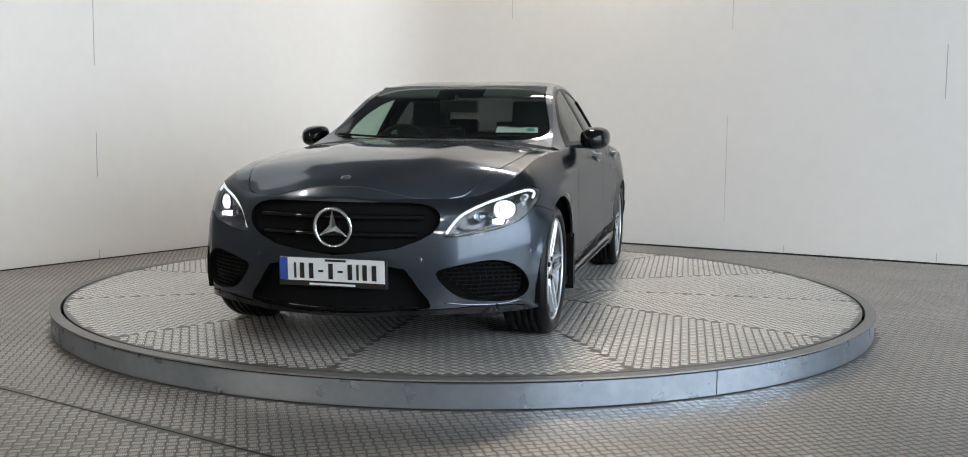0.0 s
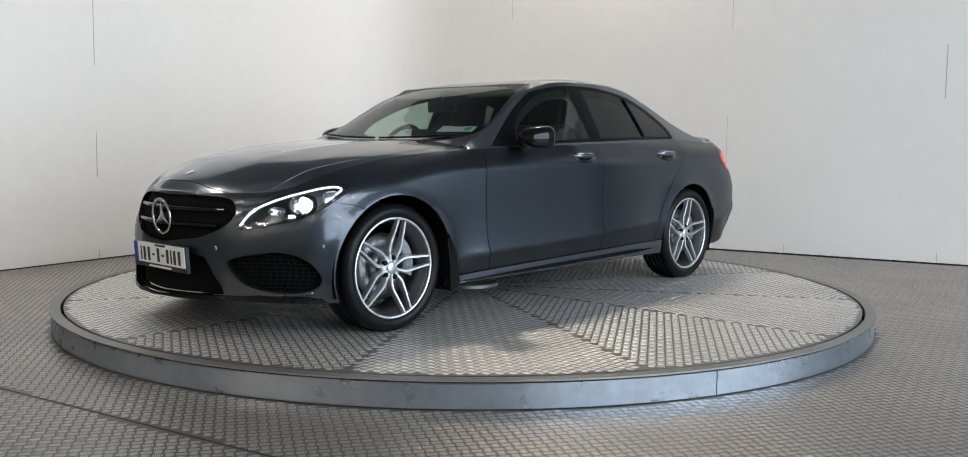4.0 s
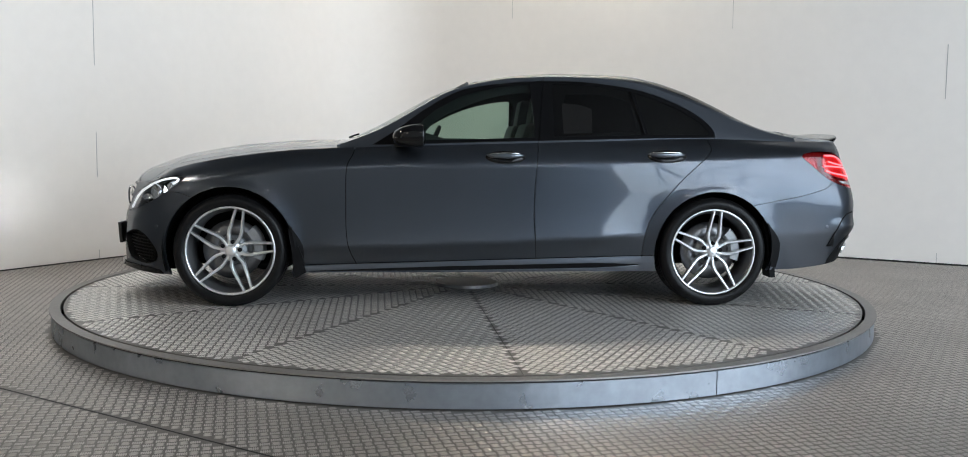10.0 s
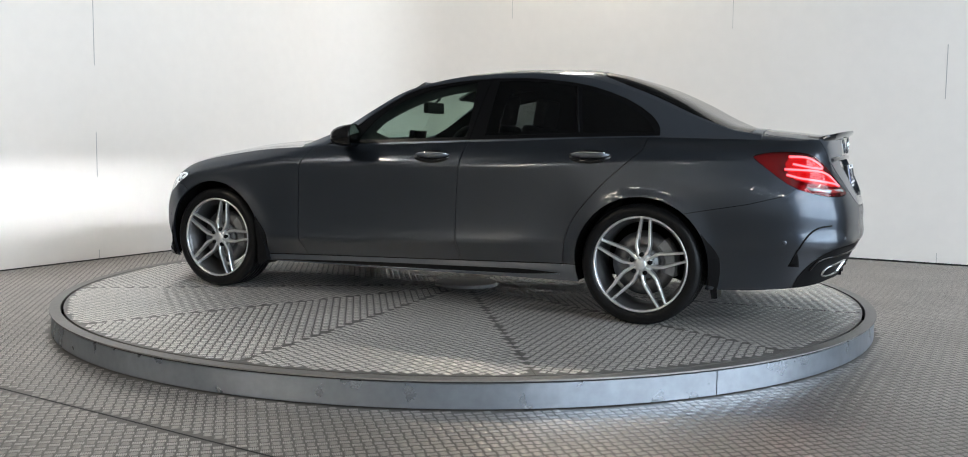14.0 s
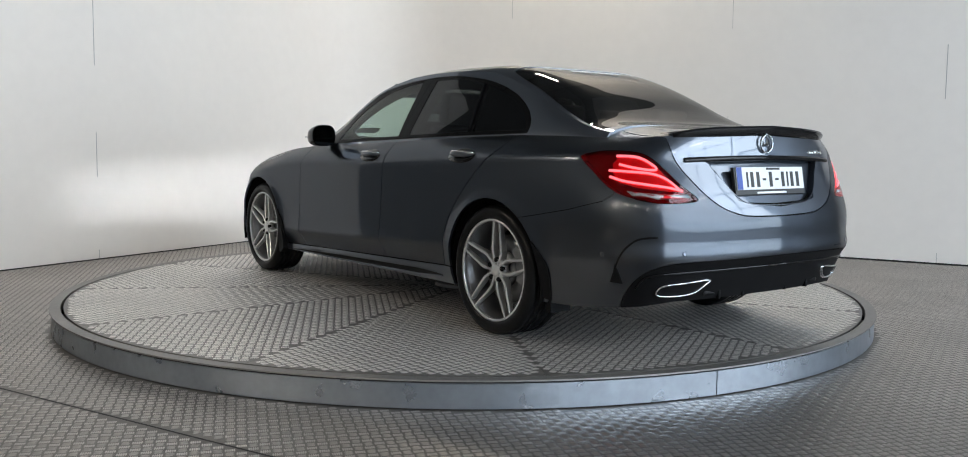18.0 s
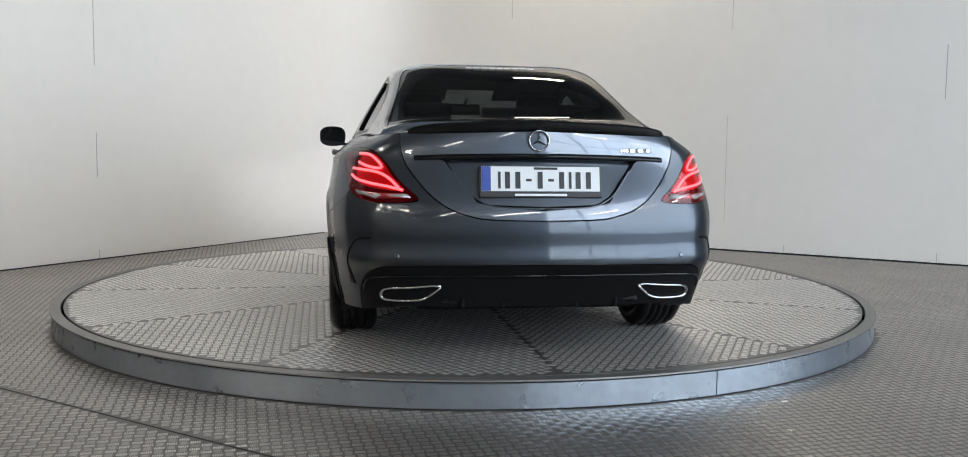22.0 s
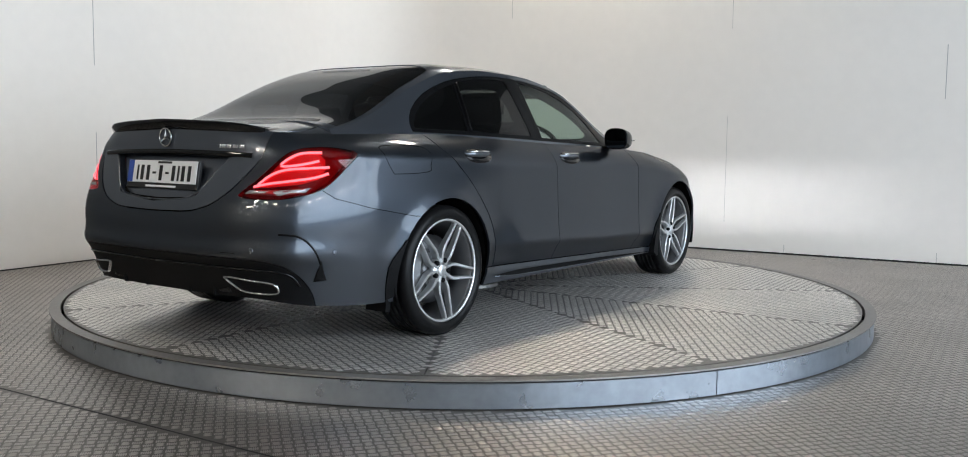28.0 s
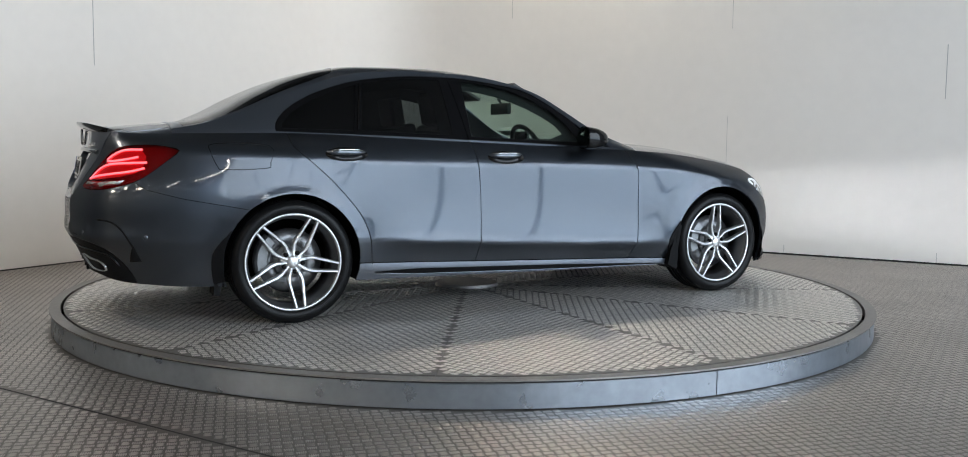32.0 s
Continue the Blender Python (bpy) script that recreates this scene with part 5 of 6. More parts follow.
def flap_guard(side, wx, r, way, high, width):
    """The upper, moulded part of a mud flap: a tapered strip along the arch's lip."""
    a = np.linspace(-0.24, high, 9)
    w = width * np.clip((high - a) / 0.35, 0.12, 1)
    inner = [(wx + way * (r + 0.001) * math.cos(q), WHEEL_Z + (r + 0.001) * math.sin(q)) for q in a]
    outer = [(wx + way * (r + d) * math.cos(q), WHEEL_Z + (r + d) * math.sin(q)) for q, d in zip(a, w)]
    bm = bmesh.new()
    lines = [[bm.verts.new(p * [1, side, 1]) for p in flank(*np.array(line).T, sink)]
             for line, sink in ((inner, 0.05), (inner, -0.007), (outer, -0.007), (outer, 0.004))]
    for p, q in zip(lines, lines[1:]):
        for i in range(len(a) - 1):
            bm.faces.new((p[i], p[i + 1], q[i + 1], q[i]))
    for i in (0, -1):
        bm.faces.new([line[i] for line in lines])
    bmesh.ops.recalc_face_normals(bm, faces=bm.faces[:])
    part("mud_flap_guard", bm, TRIM_BLACK, car, "black moulded mud flap along the wheel arch")


for _side in (1, -1):
    _line = cabin_side(np.linspace(-0.962, -1.022, 6), np.linspace(1.284, 1.022, 6), -0.002)
    tube([Vector(p * [1, _side, 1]) for p in _line], 0.007, FRAME_BLACK, car, "window_divider", "gloss black bar between rear and quarter windows")
    flap_guard(_side, -WHEEL_X, ARCH_R, -1, 0.50, 0.058)
    flap_guard(_side, WHEEL_X, ARCH_F, -1, 0.42, 0.050)
    build_headlamp(_side)
    build_taillamp(_side)


def build_front():
    # louvres across the grille
    for z, w in ((0.620, 0.42), (0.543, 0.39)):
        ys = np.linspace(-w, w, 40)
        s = np.interp(np.abs(ys), PY[::-1][:300], PS[::-1][:300])
        rows = []
        bm = bmesh.new()
        for i in range(len(ys)):
            f = lambda zz, d: flank(np.array([s[i]]), np.array([zz]), d)[0] * [1, 1 if ys[i] >= 0 else -1, 1]
            rows.append([bm.verts.new(f(*q)) for q in ((z + 0.013, 0.029), (z + 0.008, 0.008), (z, 0.003), (z - 0.008, 0.008), (z - 0.011, 0.029))])
        for p, q in zip(rows, rows[1:]):
            for j in range(4):
                bm.faces.new((p[j], q[j], q[j + 1], p[j + 1])).smooth = True
        bmesh.ops.recalc_face_normals(bm, faces=bm.faces[:])
        part("louvre", bm, GLOSS_BLACK, GRILLE_PART, "gloss black louvre")
    star_emblem(GRILLE_PART, 0.093, 0.024, CHROME, pose(2.208, 0.004, 0.573, 0, 5, 0))
    part("emblem_mount", box_bm(2.16, 0, 0.573, 0.05, 0.06, 0.06, 0.01), GLOSS_BLACK, GRILLE_PART)
    # vertical mesh behind
    for side, owner in zip((1, -1), INTAKE_PARTS):
        n = 0
        for k in range(9):
            z = 0.258 + 0.019 * k
            s0, s1 = 1.885 + 0.02 * abs(k - 4.5) / 4.5, 2.14 + 0.155 * min(1, k / 5)
            tube(on_flank([(s0, z), ((s0 + s1) / 2, z + 0.002), (s1, z)], 0.030, side, 3), 0.0032, TRIM_BLACK, owner, "mesh_bar", "", 5)
        for k in range(13):
            s = 1.90 + 0.033 * k
            top = 0.415 if s < 2.15 else 0.40
            bot = 0.258 if s < 2.13 else 0.258 + (s - 2.13) * 0.55
            if top - bot > 0.03:
                tube(on_flank([(s, bot), (s - 0.02, (top + bot) / 2), (s, top)], 0.033, side, 3), 0.0026, TRIM_BLACK, owner, "mesh_bar", "", 5)
        tube(on_flank([(2.29, 0.242), (2.16, 0.228), (2.0, 0.226), (1.89, 0.238)], 0.004, side), 0.006, PAINT, car, "intake_sill")
        # parking sensors
        for s, z in ((1.85, 0.462), (2.40, 0.437)):
            patch([(s + 0.011 * math.cos(a), z + 0.011 * math.sin(a)) for a in np.linspace(0, 2 * math.pi, 13)[:-1]], 0.0012, PAINT, car, "parking_sensor", side, 0.006)
    # small bonnet badge
    badge = lid_top(np.array([2.045]), np.array([0.0]))[0]
    bm = bmesh.new()
    bmesh.ops.create_uvsphere(bm, u_segments=20, v_segments=8, radius=1, matrix=Matrix.LocRotScale(Vector(badge) + Vector((0, 0, 0.001)), Euler((0, radians(24), 0)), (0.022, 0.024, 0.004)))
    part("bonnet_badge", bm, CHROME, car, "small round chrome badge")
    # wiper arms on the cowl
    for y0, y1 in ((-0.62, -0.02), (0.58, 0.02)):
        pts = []
        for k in range(7):
            y = y0 + (y1 - y0) * k / 6
            x = 0.795 - 0.10 * (abs(y) / 0.62) ** 2 + 0.01
            pts.append(Vector(cabin_top(np.array([x - 0.02]), np.array([y]))[0]) + Vector((0.004, 0, 0.007)))
        tube(pts, 0.006, TRIM_BLACK, car, "wiper", "black wiper arm", 6)


build_front()


def build_plate(x, zc, face, tilt, name):
    """A number plate with its black holder; the characters are plain bars."""
    m = pose(x, 0.008, zc, 0, tilt, 0 if face > 0 else 180)

    def slab(d, y, z, sy, sz, depth, mat, parent, nm, lab="", bev=0.0):
        bm = box_bm(d, y, z, depth, sy, sz, bev)
        bmesh.ops.transform(bm, matrix=m, verts=bm.verts[:])
        return part(nm, bm, mat, parent, lab)

    holder = slab(-0.010, 0, -0.004, 0.520, 0.130, 0.020, PLATE_BLACK, car, "plate_holder", "number plate in a black holder, characters as bars", 0.004)
    slab(0.0025, 0.0, 0.0085, 0.502, 0.104, 0.004, PLATE_WHITE, holder, "plate", "white number plate", 0.0015)
    slab(0.0035, -0.231, 0.0085, 0.038, 0.102, 0.0045, PLATE_BLUE, holder, "blue_band", "blue band")
    slab(0.0055, 0.02, 0.052, 0.10, 0.010, 0.002, PLATE_BLACK, holder, "small_bar")
    for y, w in ((-0.176, 0.011), (-0.142, 0.021), (-0.098, 0.021), (-0.004, 0.021), (0.088, 0.021), (0.124, 0.011), (0.158, 0.021), (0.202, 0.021)):
        slab(0.0055, y, 0.003, w, 0.070, 0.002, PLATE_BLACK, holder, "character_bar")
    for y in (-0.052, 0.042):
        slab(0.0055, y, 0.003, 0.024, 0.010, 0.002, PLATE_BLACK, holder, "dash_bar")
    slab(0.0012, 0.0, -0.058, 0.22, 0.009, 0.003, PLATE_WHITE, holder, "holder_bar")
    return holder


build_plate(2.226, 0.376, 1, 4, "front")
build_plate(-2.405, 0.800, -1, -10, "rear")


def build_rear():
    # gloss strip over the plate
    ys = np.linspace(-0.56, 0.56, 50)
    s = np.interp(np.abs(ys), PY[:300], PS[:300])
    bm = bmesh.new()
    rows = []
    for i in range(len(ys)):
        f = lambda zz, d: flank(np.array([s[i]]), np.array([zz]), d)[0] * [1, 1 if ys[i] >= 0 else -1, 1]
        drop = 0.012 * (abs(ys[i]) / 0.56) ** 2
        rows.append([bm.verts.new(f(*q)) for q in ((0.915 - drop, 0.002), (0.911 - drop, -0.007), (0.904 - drop, -0.010), (0.894 - drop, -0.006), (0.888 - drop, 0.014))])
    for p, q in zip(rows, rows[1:]):
        for j in range(4):
            bm.faces.new((p[j], q[j], q[j + 1], p[j + 1])).smooth = True
    bmesh.ops.recalc_face_normals(bm, faces=bm.faces[:])
    part("boot_strip", bm, GLOSS_BLACK, LID_PART, "gloss black boot handle strip")
    # chrome-edged bottom of the recess
    for a in (1, -1):
        tube(on_flank([(-2.742, 0.845), (-2.775, 0.805), (-2.83, 0.742), (-2.90, 0.702), (-2.99, 0.690), (S_TAIL, 0.687)], 0.002, a), 0.0035, PAINT, LID_PART, "recess_edge", "", 6)
    star_emblem(LID_PART, 0.045, 0.010, SOFT_CHROME, pose(-2.378, 0.012, 0.968, 0, 0, 180))
    for k, w in enumerate((0.010, 0.010, 0.010, 0.030, 0.034, 0.030)):
        y = -0.355 - sum((0.014, 0.014, 0.014, 0.038, 0.042, 0.03)[:k]) - w / 2
        sb = float(np.interp(abs(y), PY[:300], PS[:300]))
        patch([(sb - w / 2, 0.921), (sb + w / 2, 0.921), (sb + w / 2, 0.938), (sb - w / 2, 0.938)], 0.003, CHROME, LID_PART, "badge_bar", -1, 0.004)
    # lip spoiler along the boot's rear edge
    bm = bmesh.new()
    rows = []
    for y in np.linspace(-0.605, 0.605, 61):
        sb = float(np.interp(abs(y), PY[:300], PS[:300]))
        e = flank(np.array([sb]), z_top(np.array([sb])))[0] * [1, 1 if y >= 0 else -1, 1]
        k = (1 - (abs(y) / 0.605) ** 4) ** 0.6 if abs(y) < 0.605 else 0.0
        up, back = 0.006 + 0.026 * k, 0.004 + 0.040 * k
        front = lid_top(np.array([e[0] + 0.085]), np.array([e[1]]))[0]
        rows.append([bm.verts.new(v) for v in ((e[0] + 0.085, e[1], front[2] + 0.001), (e[0] + 0.025, e[1], e[2] + up * 0.5 + 0.004), (e[0] - back + 0.004, e[1], e[2] + up + 0.004), (e[0] - back, e[1], e[2] + up - 0.004), (e[0] - 0.003, e[1], e[2] - 0.010))])
    for p, q in zip(rows, rows[1:]):
        for j in range(4):
            bm.faces.new((p[j], q[j], q[j + 1], p[j + 1])).smooth = j != 2
    bmesh.ops.recalc_face_normals(bm, faces=bm.faces[:])
    part("boot_spoiler", bm, GLOSS_BLACK, LID_PART, "gloss black boot lip spoiler")
    pipe = rounded([(-2.405, 0.306), (-2.435, 0.345), (-2.56, 0.357), (-2.70, 0.366), (-2.665, 0.325), (-2.60, 0.295), (-2.45, 0.291)], True, 3)
    fin = [(-2.212, 0.440), (-2.196, 0.395), (-2.176, 0.352), (-2.238, 0.348), (-2.228, 0.395)]
    for side in (1, -1):
        tip = rim_frame(pipe, 0.007, 0.010, 0.03, SOFT_CHROME, car, "exhaust_tip", side, "chrome-framed exhaust trim")
        sheet(pipe, 0.012, INNER_DARK, tip, "exhaust_mouth", side)
        vent = patch(fin, 0.003, TRIM_BLACK, car, "bumper_vent", side, 0.01, "black curved bumper side vent")
        tube(on_flank([(-2.40, 0.560), (-2.318, 0.550), (-2.259, 0.505), (-2.218, 0.435), (-2.196, 0.385)], 0.001, side), 0.005, TRIM_BLACK, vent, "vent_edge", "", 6)
        for sx, z in ((-2.150, 0.475), (-2.52, 0.49)):
            patch([(sx + 0.011 * math.cos(a), z + 0.011 * math.sin(a)) for a in np.linspace(0, 2 * math.pi, 13)[:-1]], 0.0012, PAINT, car, "parking_sensor", side, 0.006)
    # ridge across the diffuser, lower panel and blades
    for a in (1, -1):
        tube(on_flank([(-2.30, 0.330), (-2.36, 0.385), (-2.50, 0.402), (-2.75, 0.408), (S_TAIL, 0.408)], -0.002, a), 0.006, GLOSS_BLACK, car, "diffuser_ridge", "", 6)
    part("diffuser_panel", box_bm(-2.335, 0, 0.322, 0.10, 0.86, 0.075, 0.012), GLOSS_BLACK, car, "gloss black lower diffuser panel")
    for y in (-0.33, -0.16, 0.16, 0.33):
        part("diffuser_fin", box_bm(-2.335, y, 0.305, 0.115, 0.014, 0.075, 0.003), TRIM_BLACK, car)
    rim_frame(rounded(FUEL, True, 3), 0.0032, 0.0007, 0.004, INNER_DARK, car, "fuel_flap_joint", -1)
    rim_frame([(-2.60, 0.448), (-2.60, 0.475), (-2.675, 0.477), (-2.675, 0.45)], 0.002, 0.0007, 0.003, INNER_DARK, car, "tow_cover_joint", -1)
    # bars of faint lettering on the rear window's top edge
    for k in range(9):
        y = 0.165 - 0.042 * k
        c = Vector(cabin_top(np.array([-1.20]), np.array([y]))[0]) + Vector((0, 0, 0.0035))
        bm = box_bm(c.x, c.y, c.z, 0.020, 0.034, 0.0016)
        bmesh.ops.rotate(bm, cent=c, matrix=Matrix.Rotation(radians(-17), 3, "Y"), verts=bm.verts[:])
        part("lettering_bar", bm, PLATE_WHITE, car)


build_rear()


def ellipsoid(c, r, mat, parent, name, label="", flat=None, rz=0.0):
    bm = bmesh.new()
    bmesh.ops.create_uvsphere(bm, u_segments=24, v_segments=14, radius=1, matrix=Matrix.LocRotScale(Vector(c), Euler((0, 0, radians(rz))), r))
    for f in bm.faces:
        f.smooth = True
    return part(name, bm, mat, parent, label)


def build_side(side):
    for s0, z in ((-0.166, 0.884), (-1.127, 0.897)):
        # body-coloured hollow drawn black, for the dark it reflects
        bowl = [(s0 + 0.118 * math.cos(a), z - 0.006 + 0.037 * math.sin(a)) for a in np.linspace(0, 2 * math.pi, 21)[:-1]]
        handle = patch(bowl, 0.0015, GLOSS_BLACK, car, "door_handle", side, 0.006, "door handle with a chrome-topped grip, its bowl blackened for shade")
        mid = flank(np.array([s0]), np.array([z]))[0] * [1, side, 1]
        bm = bmesh.new()
        rows = []
        for k in range(15):
            t = -1 + 2 * k / 14
            h, d = 0.0175 * (1 - 0.55 * t * t), 0.036 * (1 - t ** 4) - 0.002
            base = flank(np.array([s0 + 0.112 * t]), np.array([z + 0.004]))[0]
            rows.append([bm.verts.new((base[0], side * (base[1] + o), base[2] + q)) for o, q in ((d - 0.014, h), (d - 0.003, h * 0.8), (d, 0), (d - 0.004, -h * 0.8), (d - 0.016, -h))])
        for p, q in zip(rows, rows[1:]):
            for j in range(4):
                bm.faces.new((p[j], q[j], q[j + 1], p[j + 1])).smooth = True
        bmesh.ops.recalc_face_normals(bm, faces=bm.faces[:])
        part("handle_grip", bm, PAINT, handle)
        tube([(mid[0] + 0.10 * t, mid[1] + side * (0.030 * (1 - t ** 4) + 0.002), mid[2] + 0.019 - 0.006 * t * t) for t in np.linspace(-1, 1, 9)], 0.0035, CHROME, handle, "handle_trim", "chrome handle trim", 6)
    # black slot along the skirt
    us = np.linspace(-0.97, 0.97, 24)
    top = np.interp(us, [q[0] for q in SILL[::-1]], [q[1] for q in SILL[::-1]])
    upper = top - np.interp(us, [-0.97, -0.75, 0.2, 0.97], [0.052, 0.036, 0.030, 0.034])
    lower = top - np.interp(us, [-0.97, -0.75, 0.2, 0.97], [0.056, 0.066, 0.056, 0.038])
    bm = bmesh.new()
    rows = [[bm.verts.new(p * [1, side, 1]) for p in skirt_sheet(us, zz, d)] for zz, d in ((upper, 0.004), (upper, -0.003), (lower, -0.003), (lower, 0.004))]
    for a, b in zip(rows, rows[1:]):
        for k in range(len(us) - 1):
            bm.faces.new((a[k], a[k + 1], b[k + 1], b[k]))
    bmesh.ops.recalc_face_normals(bm, faces=bm.faces[:])
    part("skirt_slot", bm, TRIM_BLACK, car, "black slot along the side skirt")
    tube([p * [1, side, 1] for p in skirt_sheet(us, lower - 0.002, -0.003)], 0.0035, PAINT, car, "skirt_lip", "thin painted lip under the skirt slot", 6)
    # mirror
    bm = bmesh.new()
    rows = []
    for i in range(15):
        t = i / 14
        x = 0.325 + 0.165 * t
        k = math.sqrt(max(0.0, 1 - t ** 2.4))
        n = 22
        ring = []
        for j in range(n):
            a = 2 * math.pi * j / n
            cy, cz = math.cos(a), math.sin(a)
            e = 0.72
            wy = abs(cy) ** e * (1 if cy > 0 else -1) * 0.088 * (0.12 + 0.88 * k)
            wz = abs(cz) ** e * (1 if cz > 0 else -1) * 0.068 * (0.12 + 0.88 * k)
            ring.append(bm.verts.new((x - 0.016 * (wy / 0.088), side * (0.922 + wy), 0.998 + wz - 0.010 * t)))
        rows.append(ring)
    for p, q in zip(rows, rows[1:]):
        for j in range(len(p)):
            bm.faces.new((p[j], q[j], q[(j + 1) % len(p)], p[(j + 1) % len(p)])).smooth = True
    bm.faces.new(rows[0]), bm.faces.new(rows[-1][::-1])
    bmesh.ops.recalc_face_normals(bm, faces=bm.faces[:])
    mirror = part("door_mirror", bm, GLOSS_BLACK, car, "gloss black door mirror")
    glass = bmesh.new()
    ring = []
    for j in range(24):
        a = 2 * math.pi * j / 24
        cy, cz = math.cos(a), math.sin(a)
        ring.append(glass.verts.new((0.320 - 0.016 * abs(cy) ** 0.62 * (1 if cy > 0 else -1) * 0.9, side * (0.922 + abs(cy) ** 0.62 * (1 if cy > 0 else -1) * 0.083), 0.998 + abs(cz) ** 0.62 * (1 if cz > 0 else -1) * 0.063)))
    glass.faces.new(ring)
    part("mirror_glass", glass, MIRROR_GLASS, mirror, "mirror glass")
    arm = bmesh.new()
    rows = []
    for y, x0, x1, z0, z1 in ((0.755, 0.38, 0.50, 0.932, 0.950), (0.80, 0.38, 0.48, 0.933, 0.951), (0.885, 0.37, 0.44, 0.936, 0.960)):
        rows.append([arm.verts.new((x, side * y, z)) for x, z in ((x0, z0), (x1, z0), (x1, z1), (x0, z1))])
    for p, q in zip(rows, rows[1:]):
        for j in range(4):
            arm.faces.new((p[j], q[j], q[(j + 1) % 4], p[(j + 1) % 4]))
    arm.faces.new(rows[0]), arm.faces.new(rows[-1][::-1])
    bmesh.ops.recalc_face_normals(arm, faces=arm.faces[:])
    part("mirror_arm", arm, TRIM_BLACK, mirror)
    tube([(0.477, side * 0.85, 0.985), (0.482, side * 0.90, 0.984), (0.470, side * 0.96, 0.985), (0.435, side * 1.004, 0.988)], 0.004, LENS, mirror, "turn_signal", "slim clear turn signal", 6)


for _side in (1, -1):
    build_side(_side)


# ---- the cabin ----
def cushion(cx, cy, cz, sx, sy, sz, mat, parent, name, ry=0.0, label=""):
    bm = bmesh.new()
    bmesh.ops.create_cube(bm, size=1, matrix=Matrix.Diagonal((sx, sy, sz, 1)))
    bmesh.ops.bevel(bm, geom=bm.edges[:], offset=min(sx, sy, sz) * 0.32, segments=4, affect="EDGES", profile=0.6)
    bmesh.ops.transform(bm, matrix=pose(cx, cy, cz, 0, ry, 0), verts=bm.verts[:])
    for f in bm.faces:
        f.smooth = True
    return part(name, bm, mat, parent, label)


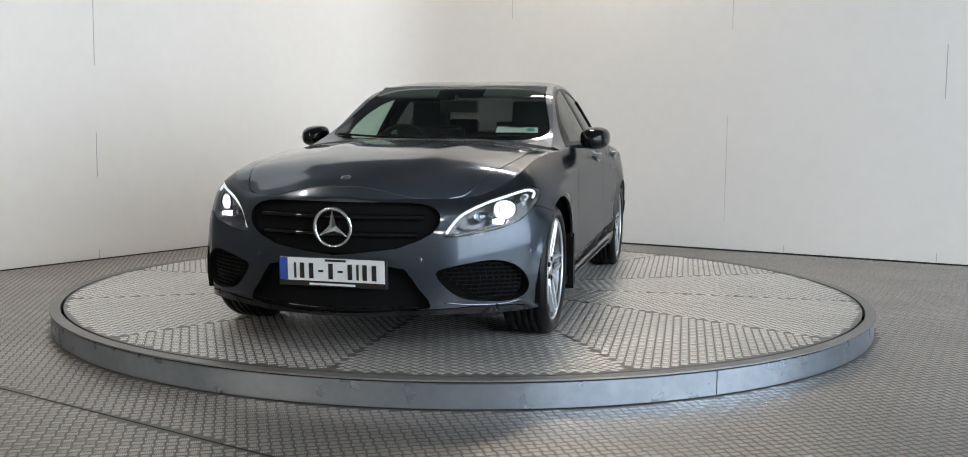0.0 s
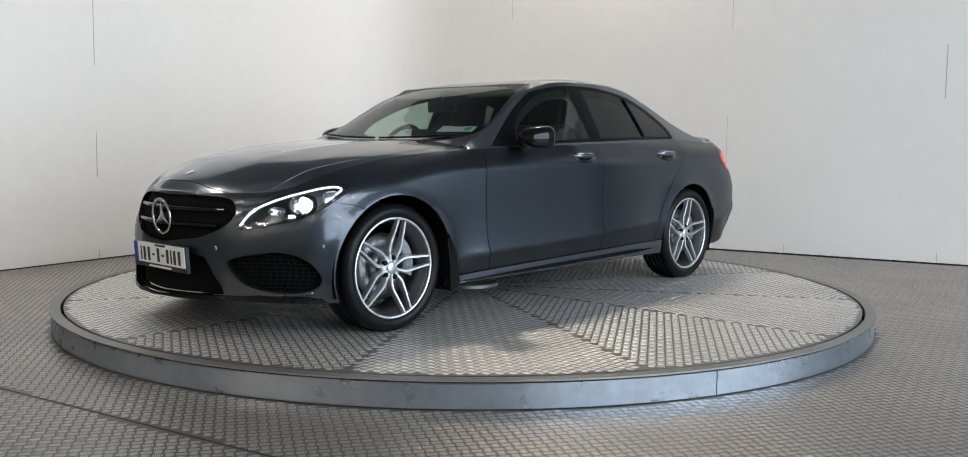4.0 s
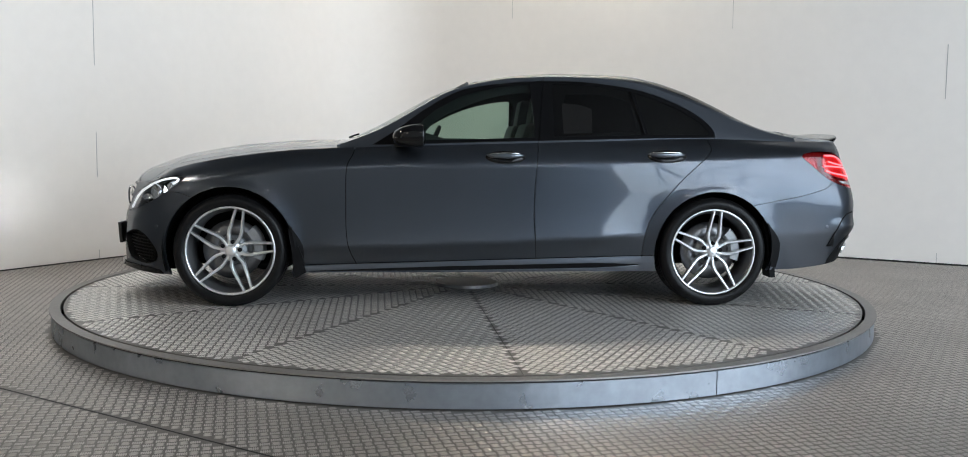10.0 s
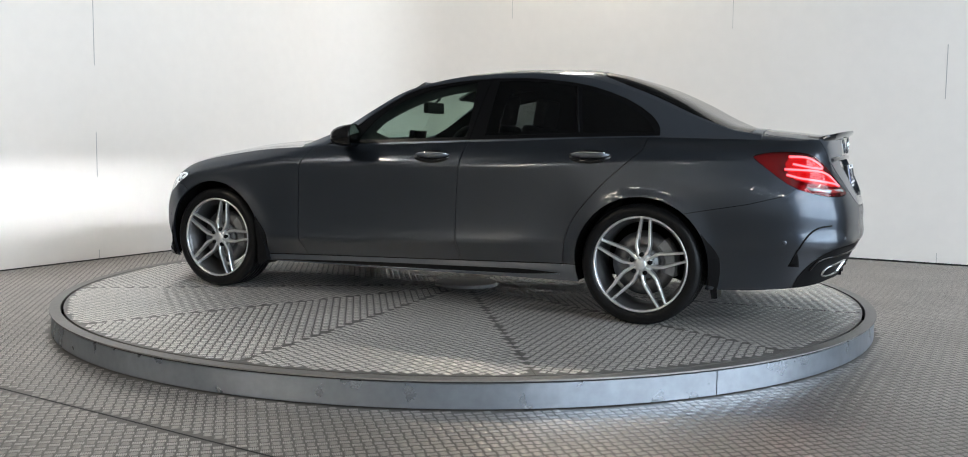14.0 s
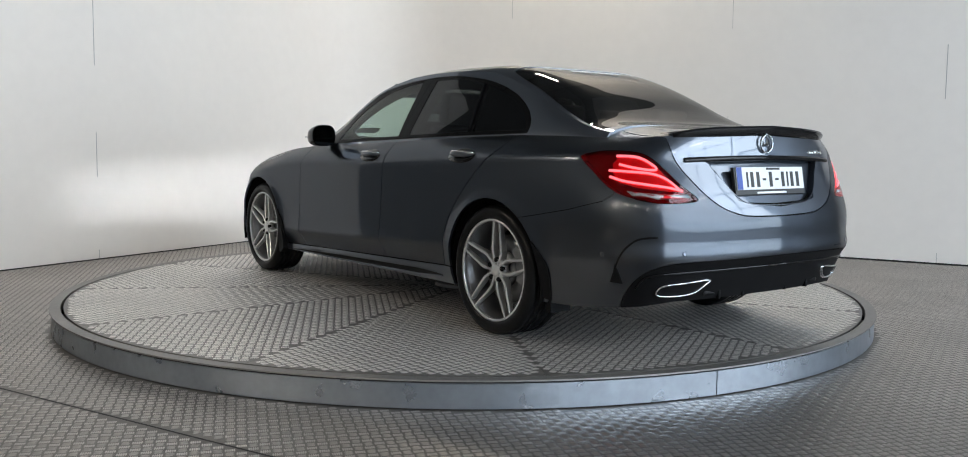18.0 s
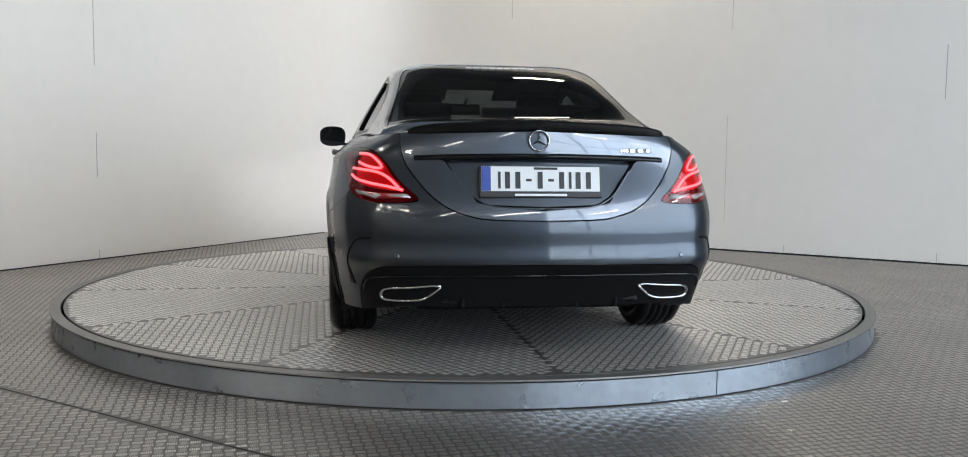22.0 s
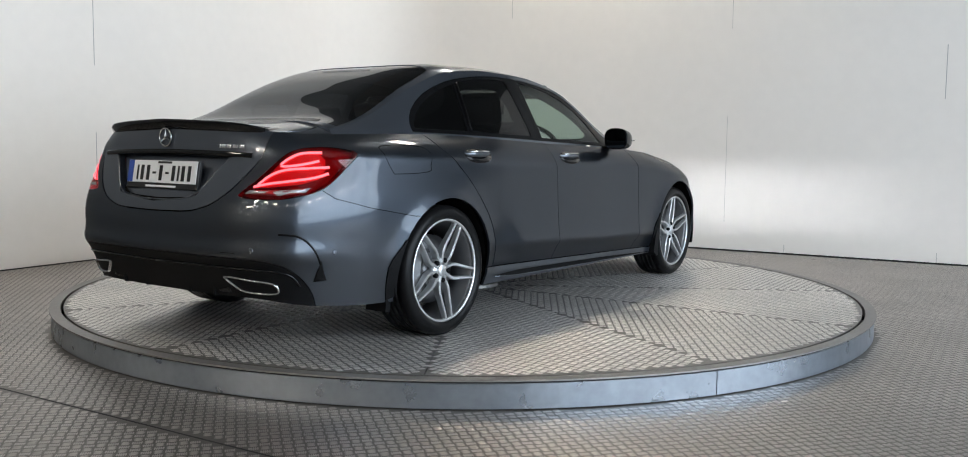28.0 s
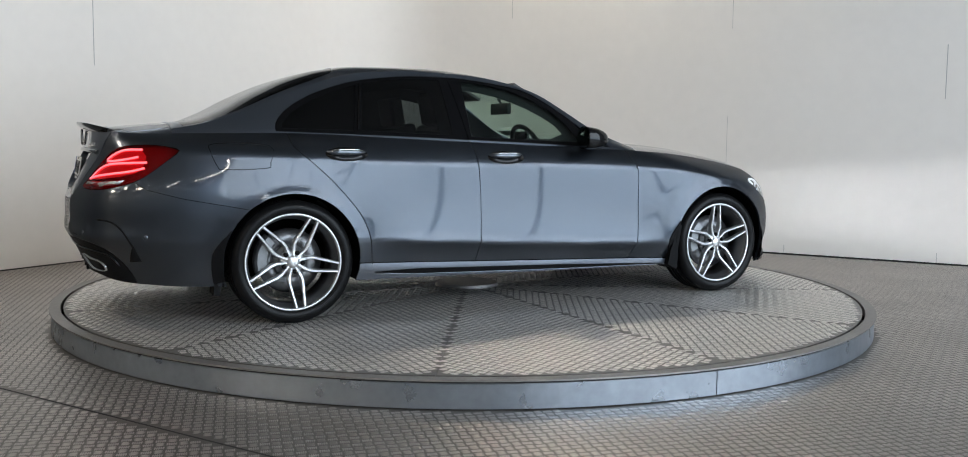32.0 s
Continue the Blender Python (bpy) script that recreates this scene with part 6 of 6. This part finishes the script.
def build_cabin():
    for sy in (1, -1):
        seat = cushion(0.0, sy * 0.37, 0.50, 0.52, 0.50, 0.16, CABIN, car, "front_seat", -4, "black leather front seat")
        cushion(-0.30, sy * 0.37, 0.80, 0.13, 0.48, 0.58, CABIN, seat, "backrest", -18)
        cushion(-0.415, sy * 0.37, 1.165, 0.09, 0.27, 0.19, CABIN, seat, "headrest", -10)
        for k in (-0.06, 0.06):
            tube([(-0.385, sy * 0.37 + k, 1.03), (-0.405, sy * 0.37 + k, 1.12)], 0.006, CHROME, seat, "headrest_post", "", 6)
    bench = cushion(-0.92, 0, 0.52, 0.5, 1.26, 0.18, CABIN, car, "rear_bench", -4, "black leather rear bench")
    cushion(-1.25, 0, 0.80, 0.14, 1.26, 0.52, CABIN, bench, "backrest", -24)
    for y in (-0.40, 0.0, 0.40):
        cushion(-1.39, y, 1.09, 0.08, 0.24, 0.14 if y else 0.1, CABIN, bench, "headrest", -14)
    part("parcel_shelf", box_bm(-1.65, 0, 1.005, 0.5, 1.16, 0.02, 0.005), CABIN, car)
    dash = cushion(0.62, 0, 0.845, 0.44, 1.36, 0.20, CABIN, car, "dashboard", 5, "black padded dashboard")
    cushion(0.46, -0.37, 0.935, 0.16, 0.36, 0.07, CABIN, dash, "instrument_hood", 8)
    cushion(0.40, 0.0, 0.985, 0.02, 0.22, 0.12, GLOSS_BLACK, dash, "centre_screen", -10)
    part("centre_console", box_bm(0.15, 0, 0.52, 0.8, 0.22, 0.26, 0.03), CABIN, car)
    rim = []
    for k in range(28):
        a = 2 * math.pi * k / 28
        rim.append((0.26 - 0.187 * math.sin(a) * math.sin(radians(24)), -0.37 + 0.187 * math.cos(a), 0.90 + 0.187 * math.sin(a) * math.cos(radians(24))))
    wheel = tube(rim, 0.0155, CABIN, car, "steering_wheel", "black leather steering wheel", 10, True)
    ellipsoid((0.275, -0.37, 0.89), (0.035, 0.075, 0.06), CABIN, wheel, "horn_pad")
    for a in (0, 180, 270):
        c, s = math.cos(radians(a)), math.sin(radians(a))
        tube([(0.275, -0.37, 0.89), (0.26 - 0.18 * s * 0.4, -0.37 + 0.18 * c, 0.90 + 0.18 * s * 0.91)], 0.014, CABIN, wheel, "wheel_spoke", "", 6)
    mirror = cushion(0.255, 0.03, 1.195, 0.035, 0.25, 0.075, CABIN, car, "inside_mirror", 0, "black inside rear-view mirror")
    tube([(0.26, 0.02, 1.22), (0.22, 0.0, 1.262)], 0.009, CABIN, mirror, "mirror_stem", "", 6)
    for sy in (1, -1):
        cushion(0.10, sy * 0.36, 1.292, 0.14, 0.40, 0.018, CABIN_LIGHT, car, "sun_visor", 28)
    # dealer card behind the screen
    card = bmesh.new()
    pts = [cabin_top(np.array([x]), np.array([y]))[0] for x, y in ((0.650, 0.365), (0.605, 0.615), (0.545, 0.600), (0.580, 0.360))]
    vs = [card.verts.new(Vector(q) + Vector((-0.010, 0, -0.010))) for q in pts]
    lo = [card.verts.new(v.co + Vector((-0.002, 0, -0.002))) for v in vs]
    card.faces.new(vs), card.faces.new(lo[::-1])
    for i in range(4):
        card.faces.new((vs[i], lo[i], lo[(i + 1) % 4], vs[(i + 1) % 4]))
    bmesh.ops.recalc_face_normals(card, faces=card.faces[:])
    co = [Vector(q) + Vector((-0.008, 0, -0.008)) for q in pts]
    sheet_ob = part("window_card", card, PLATE_WHITE, car, "white card with a green mark behind the windscreen")

    def on_card(u, v):
        return co[0].lerp(co[1], u).lerp(co[3].lerp(co[2], u), v)

    bm = bmesh.new()
    bm.faces.new([bm.verts.new(on_card(0.83 + 0.10 * math.cos(a), 0.48 + 0.32 * math.sin(a))) for a in np.linspace(0, 2 * math.pi, 21)[:-1]])
    part("green_mark", bm, material("card_green", (0.08, 0.36, 0.27), 0.5), sheet_ob)
    for u0, u1, v0, v1 in ((0.30, 0.42, 0.84, 0.93), (0.45, 0.66, 0.84, 0.93)):
        bm = bmesh.new()
        bm.faces.new([bm.verts.new(on_card(*q)) for q in ((u0, v0), (u1, v0), (u1, v1), (u0, v1))])
        part("text_bar", bm, PLATE_BLACK, sheet_ob)


build_cabin()
# ---- what moves ----
# heading of the car and disc, degrees, time by time
TURN = [(0, -105.4), (3, -126.7), (6, -147.9), (9, -169.3), (12, -190.9), (15, -212.6), (18, -234.3), (21, -255.8), (24, -277.2), (27, -298.7), (30, -320.4), (32, -334.8)]


def motions():
    walk(turntable, [(t, pose(0, 0, DISC_Z, 0, 0, a)) for t, a in TURN])
    rows = []
    for t, a in TURN:
        c, s = math.cos(radians(a)), math.sin(radians(a))
        rows.append((t, pose(c * -0.0035 - s * -0.0184, s * -0.0035 + c * -0.0184, DISC_Z, 0, 0, a)))
    walk(car, rows)


motions()
